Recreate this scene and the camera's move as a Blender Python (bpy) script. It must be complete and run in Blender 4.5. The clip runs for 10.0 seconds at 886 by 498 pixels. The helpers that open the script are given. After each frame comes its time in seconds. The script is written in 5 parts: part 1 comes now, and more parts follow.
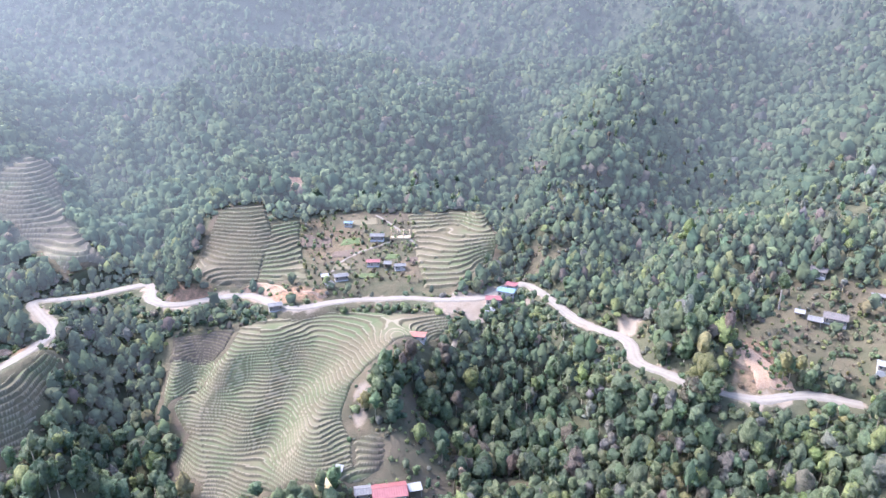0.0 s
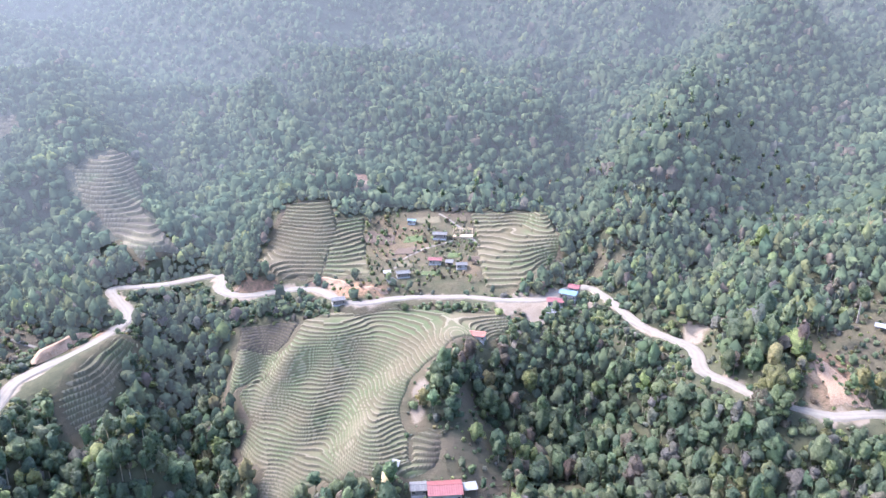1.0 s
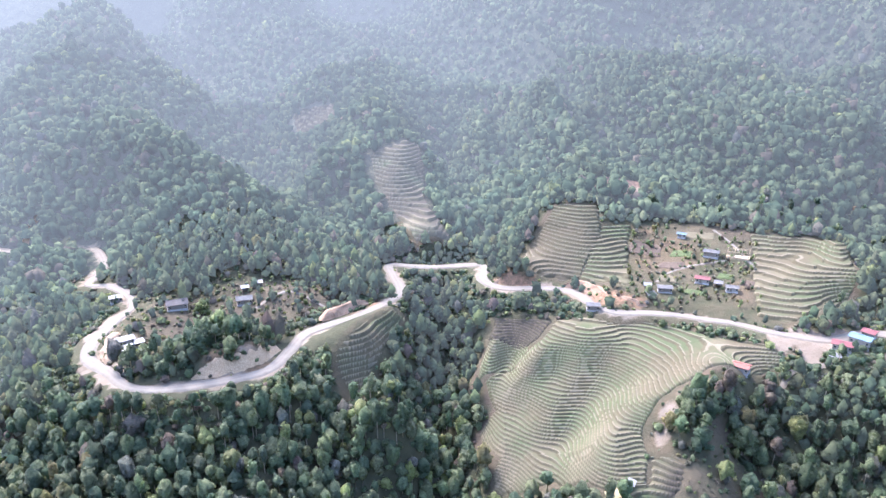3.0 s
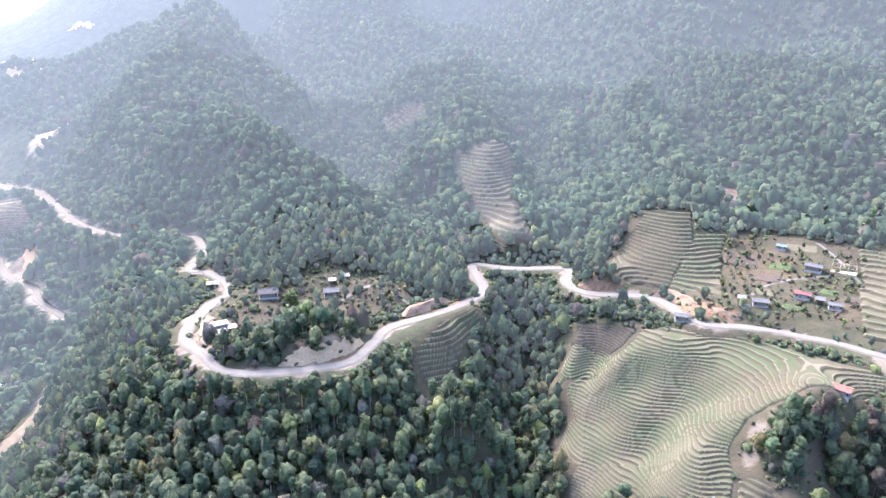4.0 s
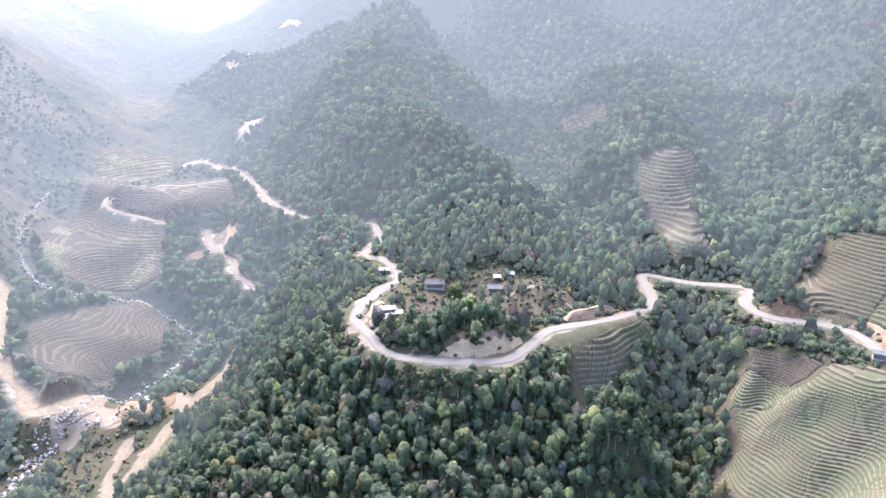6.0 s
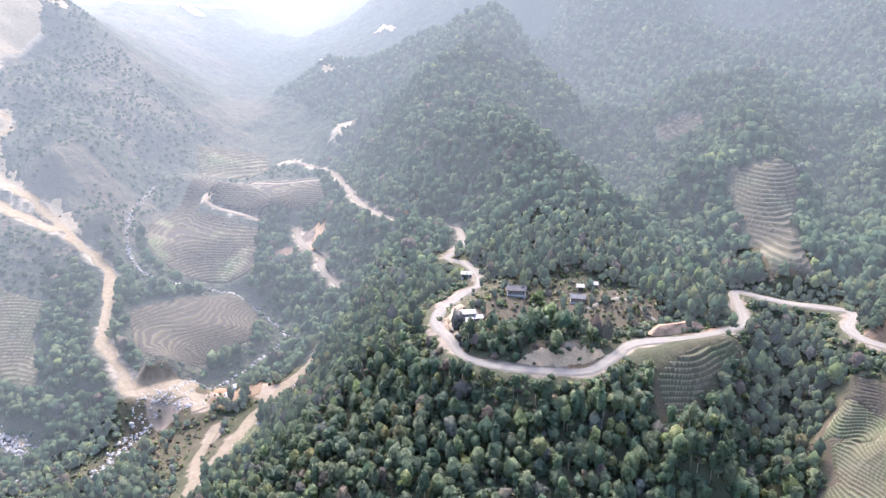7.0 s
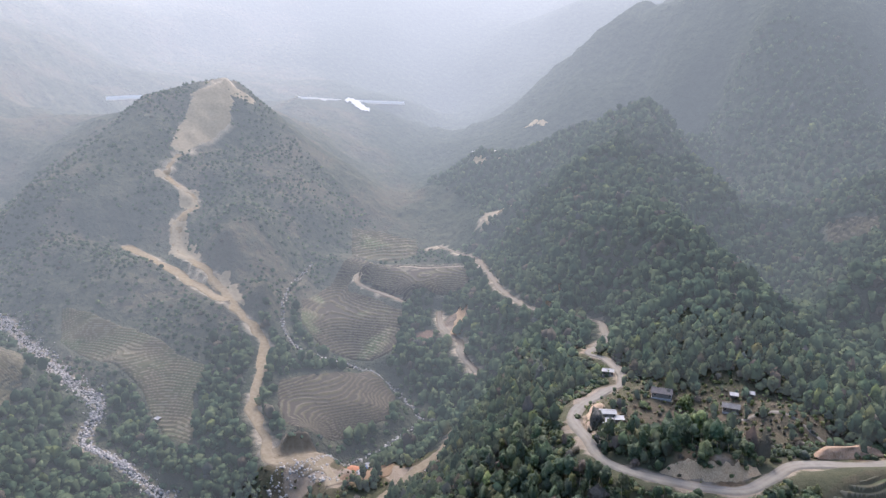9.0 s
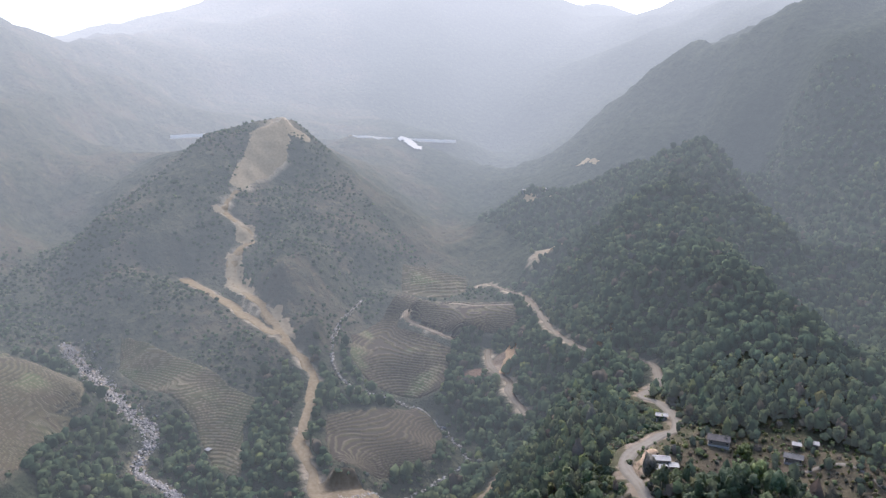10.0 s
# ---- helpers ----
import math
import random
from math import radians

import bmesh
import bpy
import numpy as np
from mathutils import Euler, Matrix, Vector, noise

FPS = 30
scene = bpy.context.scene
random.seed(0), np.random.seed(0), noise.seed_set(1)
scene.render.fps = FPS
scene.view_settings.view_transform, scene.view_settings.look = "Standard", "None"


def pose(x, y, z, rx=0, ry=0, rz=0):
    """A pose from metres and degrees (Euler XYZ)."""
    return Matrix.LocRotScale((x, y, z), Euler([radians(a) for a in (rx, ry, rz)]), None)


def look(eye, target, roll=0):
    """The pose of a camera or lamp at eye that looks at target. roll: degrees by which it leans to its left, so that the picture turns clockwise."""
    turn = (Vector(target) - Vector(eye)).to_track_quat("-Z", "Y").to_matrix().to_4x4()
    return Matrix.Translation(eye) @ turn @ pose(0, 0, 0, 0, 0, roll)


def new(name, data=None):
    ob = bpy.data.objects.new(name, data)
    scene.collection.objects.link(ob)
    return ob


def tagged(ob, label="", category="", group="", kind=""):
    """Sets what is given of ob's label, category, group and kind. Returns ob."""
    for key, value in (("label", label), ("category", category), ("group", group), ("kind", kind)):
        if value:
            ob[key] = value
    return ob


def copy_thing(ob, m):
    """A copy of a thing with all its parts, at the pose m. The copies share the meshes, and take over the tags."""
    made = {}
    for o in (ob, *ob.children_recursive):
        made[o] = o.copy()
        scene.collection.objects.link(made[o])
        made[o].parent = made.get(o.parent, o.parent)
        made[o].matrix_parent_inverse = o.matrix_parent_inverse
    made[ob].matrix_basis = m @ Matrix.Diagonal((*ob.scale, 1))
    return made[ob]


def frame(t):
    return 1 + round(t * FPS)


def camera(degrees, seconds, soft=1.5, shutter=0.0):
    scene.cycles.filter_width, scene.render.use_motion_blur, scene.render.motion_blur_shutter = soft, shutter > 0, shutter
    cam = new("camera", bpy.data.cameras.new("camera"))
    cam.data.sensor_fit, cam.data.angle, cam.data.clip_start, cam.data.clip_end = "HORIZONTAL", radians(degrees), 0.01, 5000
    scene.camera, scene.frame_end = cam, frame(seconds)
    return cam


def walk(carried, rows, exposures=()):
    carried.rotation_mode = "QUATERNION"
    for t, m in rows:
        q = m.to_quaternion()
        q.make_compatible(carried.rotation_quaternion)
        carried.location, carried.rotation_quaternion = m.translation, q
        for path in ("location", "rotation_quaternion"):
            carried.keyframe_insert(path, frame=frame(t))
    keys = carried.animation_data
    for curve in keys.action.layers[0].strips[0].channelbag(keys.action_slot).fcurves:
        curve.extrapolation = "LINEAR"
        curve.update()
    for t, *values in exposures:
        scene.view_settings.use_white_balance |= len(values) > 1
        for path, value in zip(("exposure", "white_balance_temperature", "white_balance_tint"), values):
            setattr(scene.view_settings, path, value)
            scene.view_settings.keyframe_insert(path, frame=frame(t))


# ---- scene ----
# ---------------------------------------------------------------- camera
cam = camera(65.6, 10.0, soft=1.45)


def gimbal(tilt, turn, lean):
    """The hovering camera's pose: tilt from straight down, turn to the left, lean about its own axis, in degrees."""
    return pose(0, 0, 300, tilt, 0, turn) @ pose(0, 0, 0, 0, 0, lean)


walk(cam, [
    (0, gimbal(70.89, -30.54, 0.24)), (0.5, gimbal(70.84, -29.67, 0.28)), (1, gimbal(70.81, -25.07, 0.08)), (1.5, gimbal(70.86, -16.50, -0.12)),
    (2, gimbal(70.91, -9.55, -0.25)), (2.5, gimbal(70.97, -5.82, -0.25)), (3.8, gimbal(71.04, 3.70, -0.20)), (4, gimbal(71.05, 5.14, -0.20)),
    (4.5, gimbal(71.06, 8.80, -0.22)), (5, gimbal(71.09, 12.44, -0.15)), (5.5, gimbal(71.10, 16.11, -0.12)), (6.8, gimbal(71.25, 25.63, 0.00)),
    (7, gimbal(71.46, 27.08, 0.02)), (7.5, gimbal(73.10, 30.63, 0.06)), (8, gimbal(74.95, 33.73, 0.13)), (8.5, gimbal(76.88, 36.52, 0.19)),
    (9, gimbal(78.82, 39.26, 0.27)), (9.5, gimbal(80.72, 41.88, 0.34)), (10, gimbal(81.90, 43.48, 0.37)),
], exposures=[(0, 2.55, 5500, 21), (2.5, 2.62, 5550, 21), (5.5, 2.5, 5750, 20), (7.5, 2.2, 5900, 19), (10, 1.08, 6000, 15)])

# ---------------------------------------------------------------- sky and sun
SUN_LEFT, SUN_HEIGHT = 35.0, 50.0          # degrees left of +y, degrees above the horizon
world = bpy.data.worlds.new("world")
scene.world = world
world.use_nodes = True
wn, wl = world.node_tree.nodes, world.node_tree.links
sky = wn.new("ShaderNodeTexSky")
sky.sky_type, sky.sun_disc = "NISHITA", False
sky.sun_elevation, sky.sun_rotation = radians(SUN_HEIGHT), radians(-SUN_LEFT)
sky.air_density, sky.dust_density, sky.ozone_density, sky.altitude = 1.0, 6.0, 1.0, 600
wn["Background"].inputs["Strength"].default_value = 0.15
wl.new(sky.outputs[0], wn["Background"].inputs["Color"])
sun = new("sun", bpy.data.lights.new("sun", "SUN"))
sun.data.energy, sun.data.angle, sun.data.color = 0.78, radians(11), (1.0, 0.93, 0.82)
sun.matrix_world = look((0, 0, 900), (0 + 100 * math.sin(radians(SUN_LEFT)), -100 * math.cos(radians(SUN_LEFT)),
                                      900 - 100 * math.tan(radians(SUN_HEIGHT))))

# ---------------------------------------------------------------- materials


class Nodes:
    """A node material with a few short-hands."""

    def __init__(self, name, rough=0.9, spec=0.3):
        self.mat = bpy.data.materials.new(name)
        self.mat.use_nodes = True
        self.n, self.l = self.mat.node_tree.nodes, self.mat.node_tree.links
        self.bsdf = self.n["Principled BSDF"]
        self.bsdf.inputs["Roughness"].default_value = rough
        self.bsdf.inputs["Specular IOR Level"].default_value = spec
        self.pos = self.n.new("ShaderNodeNewGeometry").outputs["Position"]

    def noise(self, size, detail=4, rough=0.6, local=False):
        t = self.n.new("ShaderNodeTexNoise")
        t.inputs["Scale"].default_value, t.inputs["Detail"].default_value = 1.0 / size, detail
        t.inputs["Roughness"].default_value = rough
        if local:
            self.l.new(self.n.new("ShaderNodeTexCoord").outputs["Object"], t.inputs["Vector"])
        else:
            self.l.new(self.pos, t.inputs["Vector"])
        return t.outputs["Fac"]

    def ramp(self, fac, lo, hi, a=0.0, b=1.0):
        m = self.n.new("ShaderNodeMapRange")
        self.l.new(fac, m.inputs["Value"])
        for key, v in (("From Min", lo), ("From Max", hi), ("To Min", a), ("To Max", b)):
            m.inputs[key].default_value = v
        return m.outputs["Result"]

    def mix(self, fac, a, b, kind="MIX"):
        m = self.n.new("ShaderNodeMix")
        m.data_type, m.blend_type = "RGBA", kind
        for s, v in ((m.inputs["Factor"], fac), (m.inputs["A"], a), (m.inputs["B"], b)):
            if isinstance(v, (int, float)):
                s.default_value = v
            elif isinstance(v, tuple):
                s.default_value = (*v, 1)
            else:
                self.l.new(v, s)
        return m.outputs["Result"]

    def attr(self, name, out="Fac"):
        a = self.n.new("ShaderNodeAttribute")
        a.attribute_name = name
        return a.outputs[out]

    def split(self, name):
        s = self.n.new("ShaderNodeSeparateColor")
        self.l.new(self.attr(name, "Color"), s.inputs[0])
        return s.outputs

    def mul(self, a, b):
        m = self.n.new("ShaderNodeMath")
        m.operation = "MULTIPLY"
        for s, v in zip(m.inputs, (a, b)):
            if isinstance(v, (int, float)):
                s.default_value = v
            else:
                self.l.new(v, s)
        return m.outputs[0]

    def random(self):
        return self.n.new("ShaderNodeObjectInfo").outputs["Random"]

    def color(self, c):
        if isinstance(c, tuple):
            self.bsdf.inputs["Base Color"].default_value = (*c, 1)
        else:
            self.l.new(c, self.bsdf.inputs["Base Color"])
        return self

    def bump(self, height, distance, strength=0.8):
        b = self.n.new("ShaderNodeBump")
        b.inputs["Strength"].default_value, b.inputs["Distance"].default_value = strength, distance
        self.l.new(height, b.inputs["Height"])
        self.l.new(b.outputs[0], self.bsdf.inputs["Normal"])
        return self


def ground_material():
    m = Nodes("ground_cover", 0.95, 0.15)
    soil, grass, red = m.split("cover")[:3]
    big, mid, fine = m.noise(60), m.noise(9, 5), m.noise(1.6, 5, 0.7)
    floor = m.mix(m.ramp(mid, 0.35, 0.65), (0.06, 0.062, 0.036), (0.10, 0.098, 0.056))
    dry = m.mix(m.ramp(mid, 0.3, 0.7), (0.058, 0.064, 0.033), (0.118, 0.10, 0.062))
    dry = m.mix(m.ramp(big, 0.4, 0.65, 0, 0.7), dry, (0.118, 0.09, 0.065))
    c = m.mix(m.ramp(m.mix(0.5, grass, fine), 0.35, 0.6), floor, dry)
    c = m.mix(m.mul(red, m.ramp(fine, 0.2, 0.6)), c, m.mix(fine, (0.24, 0.13, 0.085), (0.40, 0.24, 0.14)))
    c = m.mix(m.ramp(m.mix(0.3, soil, fine), 0.35, 0.55), c, m.mix(m.ramp(mid, 0.3, 0.7), (0.19, 0.15, 0.105), (0.29, 0.24, 0.18)))
    m.color(c)
    m.bump(m.mix(0.4, mid, fine), 1.6, 0.9)
    return m.mat


def terrace_material(name="terrace_soil", far=False):
    m = Nodes(name, 0.95, 0.1)
    bund, riser, wet = m.split("step")[:3]
    big, mid, fine = m.noise(38), m.noise(6, 5), m.noise(0.9, 5, 0.7)
    tread = m.mix(m.ramp(mid, 0.3, 0.7), (0.135, 0.117, 0.072), (0.185, 0.161, 0.102))
    tread = m.mix(m.mul(m.ramp(big, 0.40, 0.58), m.ramp(fine, 0.2, 0.5)), tread, (0.088, 0.108, 0.052))
    tread = m.mix(m.ramp(m.noise(24, 3), 0.5, 0.62, 0, 0.75), tread, m.mix(fine, (0.10, 0.083, 0.05), (0.15, 0.125, 0.08)))
    tread = m.mix(wet, tread, m.mix(fine, (0.043, 0.037, 0.029), (0.076, 0.064, 0.05)))
    c = m.mix(riser, tread, m.mix(m.ramp(fine, 0.3, 0.7), (0.075, 0.074, 0.042), (0.13, 0.11, 0.07)))
    c = m.mix(m.mul(bund, 0.6), c, m.mix(fine, (0.23, 0.20, 0.14), (0.31, 0.27, 0.20)))
    m.color(c)
    m.bump(m.mix(0.5, mid, fine), 0.25, 0.8)
    # Far fields: haze painted on the soil as emission
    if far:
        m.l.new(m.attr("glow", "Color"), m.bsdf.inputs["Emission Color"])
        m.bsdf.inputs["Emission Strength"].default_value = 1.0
    return m.mat


def road_material(name="road_dust", fresh=0.0, far=False):
    m = Nodes(name, 0.92, 0.2)
    along = m.attr("across")
    big, mid, fine = m.noise(25), m.noise(3, 5), m.noise(0.5, 5, 0.7)
    c = m.mix(m.ramp(mid, 0.3, 0.7), (0.165, 0.146, 0.115), (0.235, 0.214, 0.175))
    c = m.mix(m.ramp(big, 0.4, 0.65, 0, 0.5), c, (0.21, 0.17, 0.12))
    c = m.mix(m.mul(along, m.ramp(fine, 0.2, 0.6, 0.2, 0.8)), c, (0.25, 0.227, 0.187))
    c = m.mix(fresh, c, m.mix(m.ramp(mid, 0.3, 0.7), (0.175, 0.136, 0.084), (0.25, 0.205, 0.14)))
    m.color(c).bump(m.mix(0.5, mid, fine), 0.12, 0.7)
    # Far earth emits painted haze and brightness from its glow layer
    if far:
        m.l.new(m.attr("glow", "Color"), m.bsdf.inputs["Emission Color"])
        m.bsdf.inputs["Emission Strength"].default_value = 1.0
    return m.mat


def leaf_material(name="leaves", far=False):
    """Waxy, dusty leaves that let some light through; far ones glow with painted haze."""
    m = Nodes(name, 1.0 if far else 0.7, 0.0 if far else 0.2)
    tint = m.attr("leaf", "Color")
    fine, mid = m.noise(0.9, 5, 0.75), m.noise(3.5, 3)
    own = m.ramp(m.random(), 0, 1, 0.85, 1.15)
    tint = m.mix(1.0, tint, own, "MULTIPLY")
    # Far leaves have a narrower range of tones, imitating haze
    c = m.mix(m.ramp(fine, 0.3, 0.7), m.mix(1.0, tint, (0.8, 0.8, 0.8) if far else (0.5, 0.52, 0.48), "MULTIPLY"),
              m.mix(1.0, tint, (1.1, 1.1, 1.1) if far else (1.65, 1.6, 1.5), "MULTIPLY"))
    c = m.mix(m.ramp(mid, 0.45, 0.75, 0, 0.0 if far else 0.3), c, (0.10, 0.11, 0.06))
    m.color(c).bump(fine, 0.4, 0.3 if far else 0.8)
    m.bsdf.inputs["Sheen Weight"].default_value = 0.0 if far else 0.06
    m.bsdf.inputs["Sheen Roughness"].default_value = 0.5
    through_leaf = m.n.new("ShaderNodeBsdfTranslucent")
    m.l.new(m.mix(1.0, c, (1.5, 1.6, 1.0), "MULTIPLY"), through_leaf.inputs["Color"])
    # Leaves give off no light: this emission is the painted haze
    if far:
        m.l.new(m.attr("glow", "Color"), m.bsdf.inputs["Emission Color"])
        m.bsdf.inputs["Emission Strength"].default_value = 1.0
    both = m.n.new("ShaderNodeMixShader")
    both.inputs[0].default_value = 0.15 if far else 0.35
    m.l.new(m.bsdf.outputs[0], both.inputs[1])
    m.l.new(through_leaf.outputs[0], both.inputs[2])
    m.l.new(both.outputs[0], m.n["Material Output"].inputs["Surface"])
    return m.mat


def distance(name):
    """Wooded slopes with haze painted on as emission, stronger the farther they lie."""
    m = Nodes(name, 1.0, 0.0)
    fac = m.ramp(m.noise(14, 5, 0.6), 0.3, 0.7)
    c = m.mix(fac, (0.022, 0.028, 0.018), (0.045, 0.052, 0.032))
    c = m.mix(m.mul(m.split("cover")[2], 0.8), c, (0.15, 0.085, 0.058))
    c = m.mix(m.mul(m.split("cover")[1], m.ramp(fac, 0, 1, 0.4, 1.0)), c, (0.082, 0.077, 0.05))
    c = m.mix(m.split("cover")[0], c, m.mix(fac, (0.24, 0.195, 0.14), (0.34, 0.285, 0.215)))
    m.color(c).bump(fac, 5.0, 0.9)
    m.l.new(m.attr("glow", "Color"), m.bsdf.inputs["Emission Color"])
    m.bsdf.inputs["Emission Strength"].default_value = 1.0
    return m.mat


def plain(name, a, b, size=1.0, rough=0.85, metal=0.0, local=True, depth=0.03):
    m = Nodes(name, rough, 0.35)
    fac = m.ramp(m.noise(size, 5, 0.65, local), 0.3, 0.7)
    m.color(m.mix(fac, a, b)).bump(fac, depth, 0.5)
    m.bsdf.inputs["Metallic"].default_value = metal
    return m.mat


HAZED_TERRACE = terrace_material("hazed_terrace_soil", True)
GROUND, TERRACE, ROAD_DUST, LEAVES = ground_material(), terrace_material(), road_material(), leaf_material()
FRESH_HAZED = road_material("hazed_fresh_earth", 0.85, True)
FRESH_EARTH, HAZED_SLOPES = road_material("fresh_earth", 0.85), distance("hazed_slopes")
HAZED_LEAVES = leaf_material("hazed_leaves", True)
BARK = plain("bark", (0.16, 0.13, 0.10), (0.36, 0.33, 0.28), 0.5, 0.9)
# Constant emission paints a hazy white brightness onto far earth; it is no lamp
GLOW_EARTH = Nodes("glowing_earth", 1.0, 0.0).color((0.5, 0.48, 0.44)).mat
GLOW_EARTH.node_tree.nodes["Principled BSDF"].inputs["Emission Color"].default_value = (0.13, 0.13, 0.13, 1)
GLOW_EARTH.node_tree.nodes["Principled BSDF"].inputs["Emission Strength"].default_value = 1.0


def clay(name, a, b, weed):
    """Freshly cut earth, streaked down the slope, with some weeds."""
    m = Nodes(name, 0.95, 0.15)
    streak = m.n.new("ShaderNodeTexNoise")
    squeeze = m.n.new("ShaderNodeMapping")
    squeeze.inputs["Scale"].default_value = (0.6, 0.6, 0.1)
    m.l.new(m.pos, squeeze.inputs["Vector"])
    m.l.new(squeeze.outputs[0], streak.inputs["Vector"])
    streak.inputs["Detail"].default_value = 5
    fine = m.noise(1.2, 5, 0.7)
    c = m.mix(m.ramp(streak.outputs["Fac"], 0.35, 0.65), a, b)
    c = m.mix(m.ramp(fine, 0.58, 0.68, 0, weed), c, (0.09, 0.10, 0.045))
    m.color(c).bump(m.mix(0.5, streak.outputs["Fac"], fine), 0.15, 0.6)
    return m.mat


CAMP_CLAY = clay("camp_earth", (0.17, 0.115, 0.07), (0.25, 0.18, 0.115), 0.3)
TAN_CLAY = clay("tan_clay", (0.36, 0.245, 0.14), (0.56, 0.42, 0.265), 0.5)
ORANGE_CLAY = clay("orange_clay", (0.27, 0.17, 0.105), (0.40, 0.29, 0.195), 0.5)
PALE_CLAY = clay("pale_clay", (0.29, 0.20, 0.125), (0.46, 0.355, 0.24), 0.35)
# Roads: centre lines, metres

ROAD_EAST = [(249, 113, 162), (238, 126, 162), (219, 135, 162), (209, 151, 161), (205, 167, 161), (204, 182, 160),
    (214, 198, 160), (211, 215, 160), (209, 232, 160), (215, 259, 160), (217, 276, 159), (208, 280, 159), (188, 274,
    159), (171, 280, 159), (146, 296, 159), (119, 307, 159), (99, 309, 159), (90, 318, 159), (82, 340, 158), (65, 345,
    158)]
ROAD_HAIRPIN = [(65, 345, 158), (45, 344, 159), (37, 358, 159), (40, 383, 157), (31, 386, 157), (12, 383, 157), (-4,
    383, 158), (-16, 385, 158), (-13, 366, 158), (-10, 341, 158), (-23, 318, 159), (-35, 307, 159), (-52, 290, 160),
    (-57, 273, 160), (-61, 260, 160), (-69, 253, 160), (-83, 247, 160), (-103, 243, 160), (-117, 247, 160), (-130,
    260, 160), (-143, 272, 160), (-147, 287, 160), (-147, 304, 159)]
ROAD_WEST = [(-147, 304, 159), (-146, 317, 159), (-145, 328, 159), (-156, 348, 158), (-171, 363, 157), (-185, 368,
    156), (-188, 391, 155), (-200, 420, 154), (-219, 445, 152), (-244, 442, 150), (-285, 457, 148), (-305, 472, 146),
    (-343, 502, 144), (-401, 562, 142), (-447, 605, 140), (-491, 626, 139), (-538, 651, 137)]
LOOP_ROAD = [(-406, 566, 142), (-431, 573, 140), (-454, 567, 137), (-479, 556, 134), (-511, 557, 131)]
LOOP_LOWER = [(-525, 531, 129), (-539, 517, 126), (-524, 495, 124), (-498, 486, 122), (-472, 485, 120), (-443, 482,
    118)]
SLIDE_ROAD = [(-412, 499, 110), (-391, 475, 107), (-369, 463, 104), (-354, 458, 102), (-340, 440, 100), (-308, 422,
    96)]
RIVER_ROAD = [(-278, 395, 86), (-276, 359, 80), (-273, 328, 74), (-273, 305, 71), (-270, 274, 69), (-265, 253, 68),
    (-260, 230, 67), (-255, 207, 66), (-250, 197, 65)]
RIVER_TRACK = [(-285, 267, 68), (-281, 251, 66), (-274, 232, 65), (-259, 212, 65)]
WORKS_ROAD = [(-303, 266, 70), (-336, 278, 71), (-345, 269, 72), (-354, 255, 73), (-377, 266, 78), (-411, 280, 85),
    (-441, 308, 93), (-473, 340, 101), (-507, 350, 112), (-536, 353, 122), (-562, 360, 130), (-594, 368, 140), (-628,
    373, 148), (-684, 386, 152), (-713, 401, 174), (-722, 417, 186), (-730, 435, 194), (-750, 436, 209), (-782, 430,
    223), (-791, 436, 232), (-807, 462, 248)]
WORKS_SPUR = [(-547, 349, 128), (-598, 352, 134), (-650, 358, 140), (-698, 357, 148), (-747, 358, 154)]

# Landforms: crests, gullies, slopes and flats that shape the ground

MOUNTAIN_FOOT = [(84, 417, 184), (123, 428, 189), (145, 407, 180), (190, 383, 179), (224, 369, 178.5), (235, 325, 171),
    (228, 303, 158)]
FIELD_TOP_L = [(63, 370, 165), (98, 372, 172), (129, 366, 168), (163, 360, 172)]
MOUNTAIN_MID = [(91, 593, 199), (150, 602, 227), (197, 567, 218), (250, 545, 217), (295, 505, 210), (310, 467, 196)]
MOUNTAIN_HIGH = [(135, 809, 259), (221, 852, 287), (316, 843, 306), (404, 804, 307), (472, 755, 301), (552, 659, 295)]
MOUNTAIN_GULLY = [(245, 335, 158), (294, 392, 168), (356, 458, 178), (457, 530, 217), (579, 609, 265)]
RIGHT_SPUR = [(224, 262, 167), (249, 307, 180), (290, 337, 204), (355, 367, 224), (455, 422, 252), (578, 494, 302)]
RIGHT_GULLY = [(235, 224, 157), (279, 251, 157), (346, 288, 170), (425, 325, 187), (521, 372, 211), (667, 442, 259)]
HUT_HILL = [(232, 190, 171), (289, 232, 182), (322, 220, 192), (336, 208, 196), (378, 205, 210), (437, 221, 224),
    (609, 324, 267)]
HUT_BENCH = [(259, 170, 173), (271, 155, 177), (274, 141, 176), (289, 132, 181), (231, 149, 166), (255, 128, 167),
    (261, 115, 170)]
FIELD_STEP_A = [(85, 306, 156), (101, 302, 156), (119, 295, 156), (131, 282, 156), (136, 271, 156), (137, 258, 155)]
FIELD_STEP_B = [(64, 297, 152), (71, 292, 152), (84, 289, 152), (97, 288, 152), (109, 275, 152), (112, 262, 152), (111, 253, 152)]
FIELD_STEP_C = [(58, 288, 147.7), (70, 285, 147.7), (83, 283, 147.7), (96, 274, 147.7), (101, 263, 147.7), (99, 249, 147.7)]
FIELD_STEP_D = [(48, 287, 142), (61, 280, 142), (72, 274, 142), (85, 272, 142), (90, 260, 142), (88, 245, 142)]
FIELD_STEP_E = [(43, 284, 137.5), (54, 272, 137.5), (63, 266, 137.5), (74, 266, 137.5), (79, 256, 137.5), (77, 237, 137.5)]
FIELD_STEP_F = [(39, 282, 131.5), (48, 266, 131.5), (56, 256, 131.5), (65, 255, 131.5), (69, 243, 131.5), (67, 234, 131.5)]
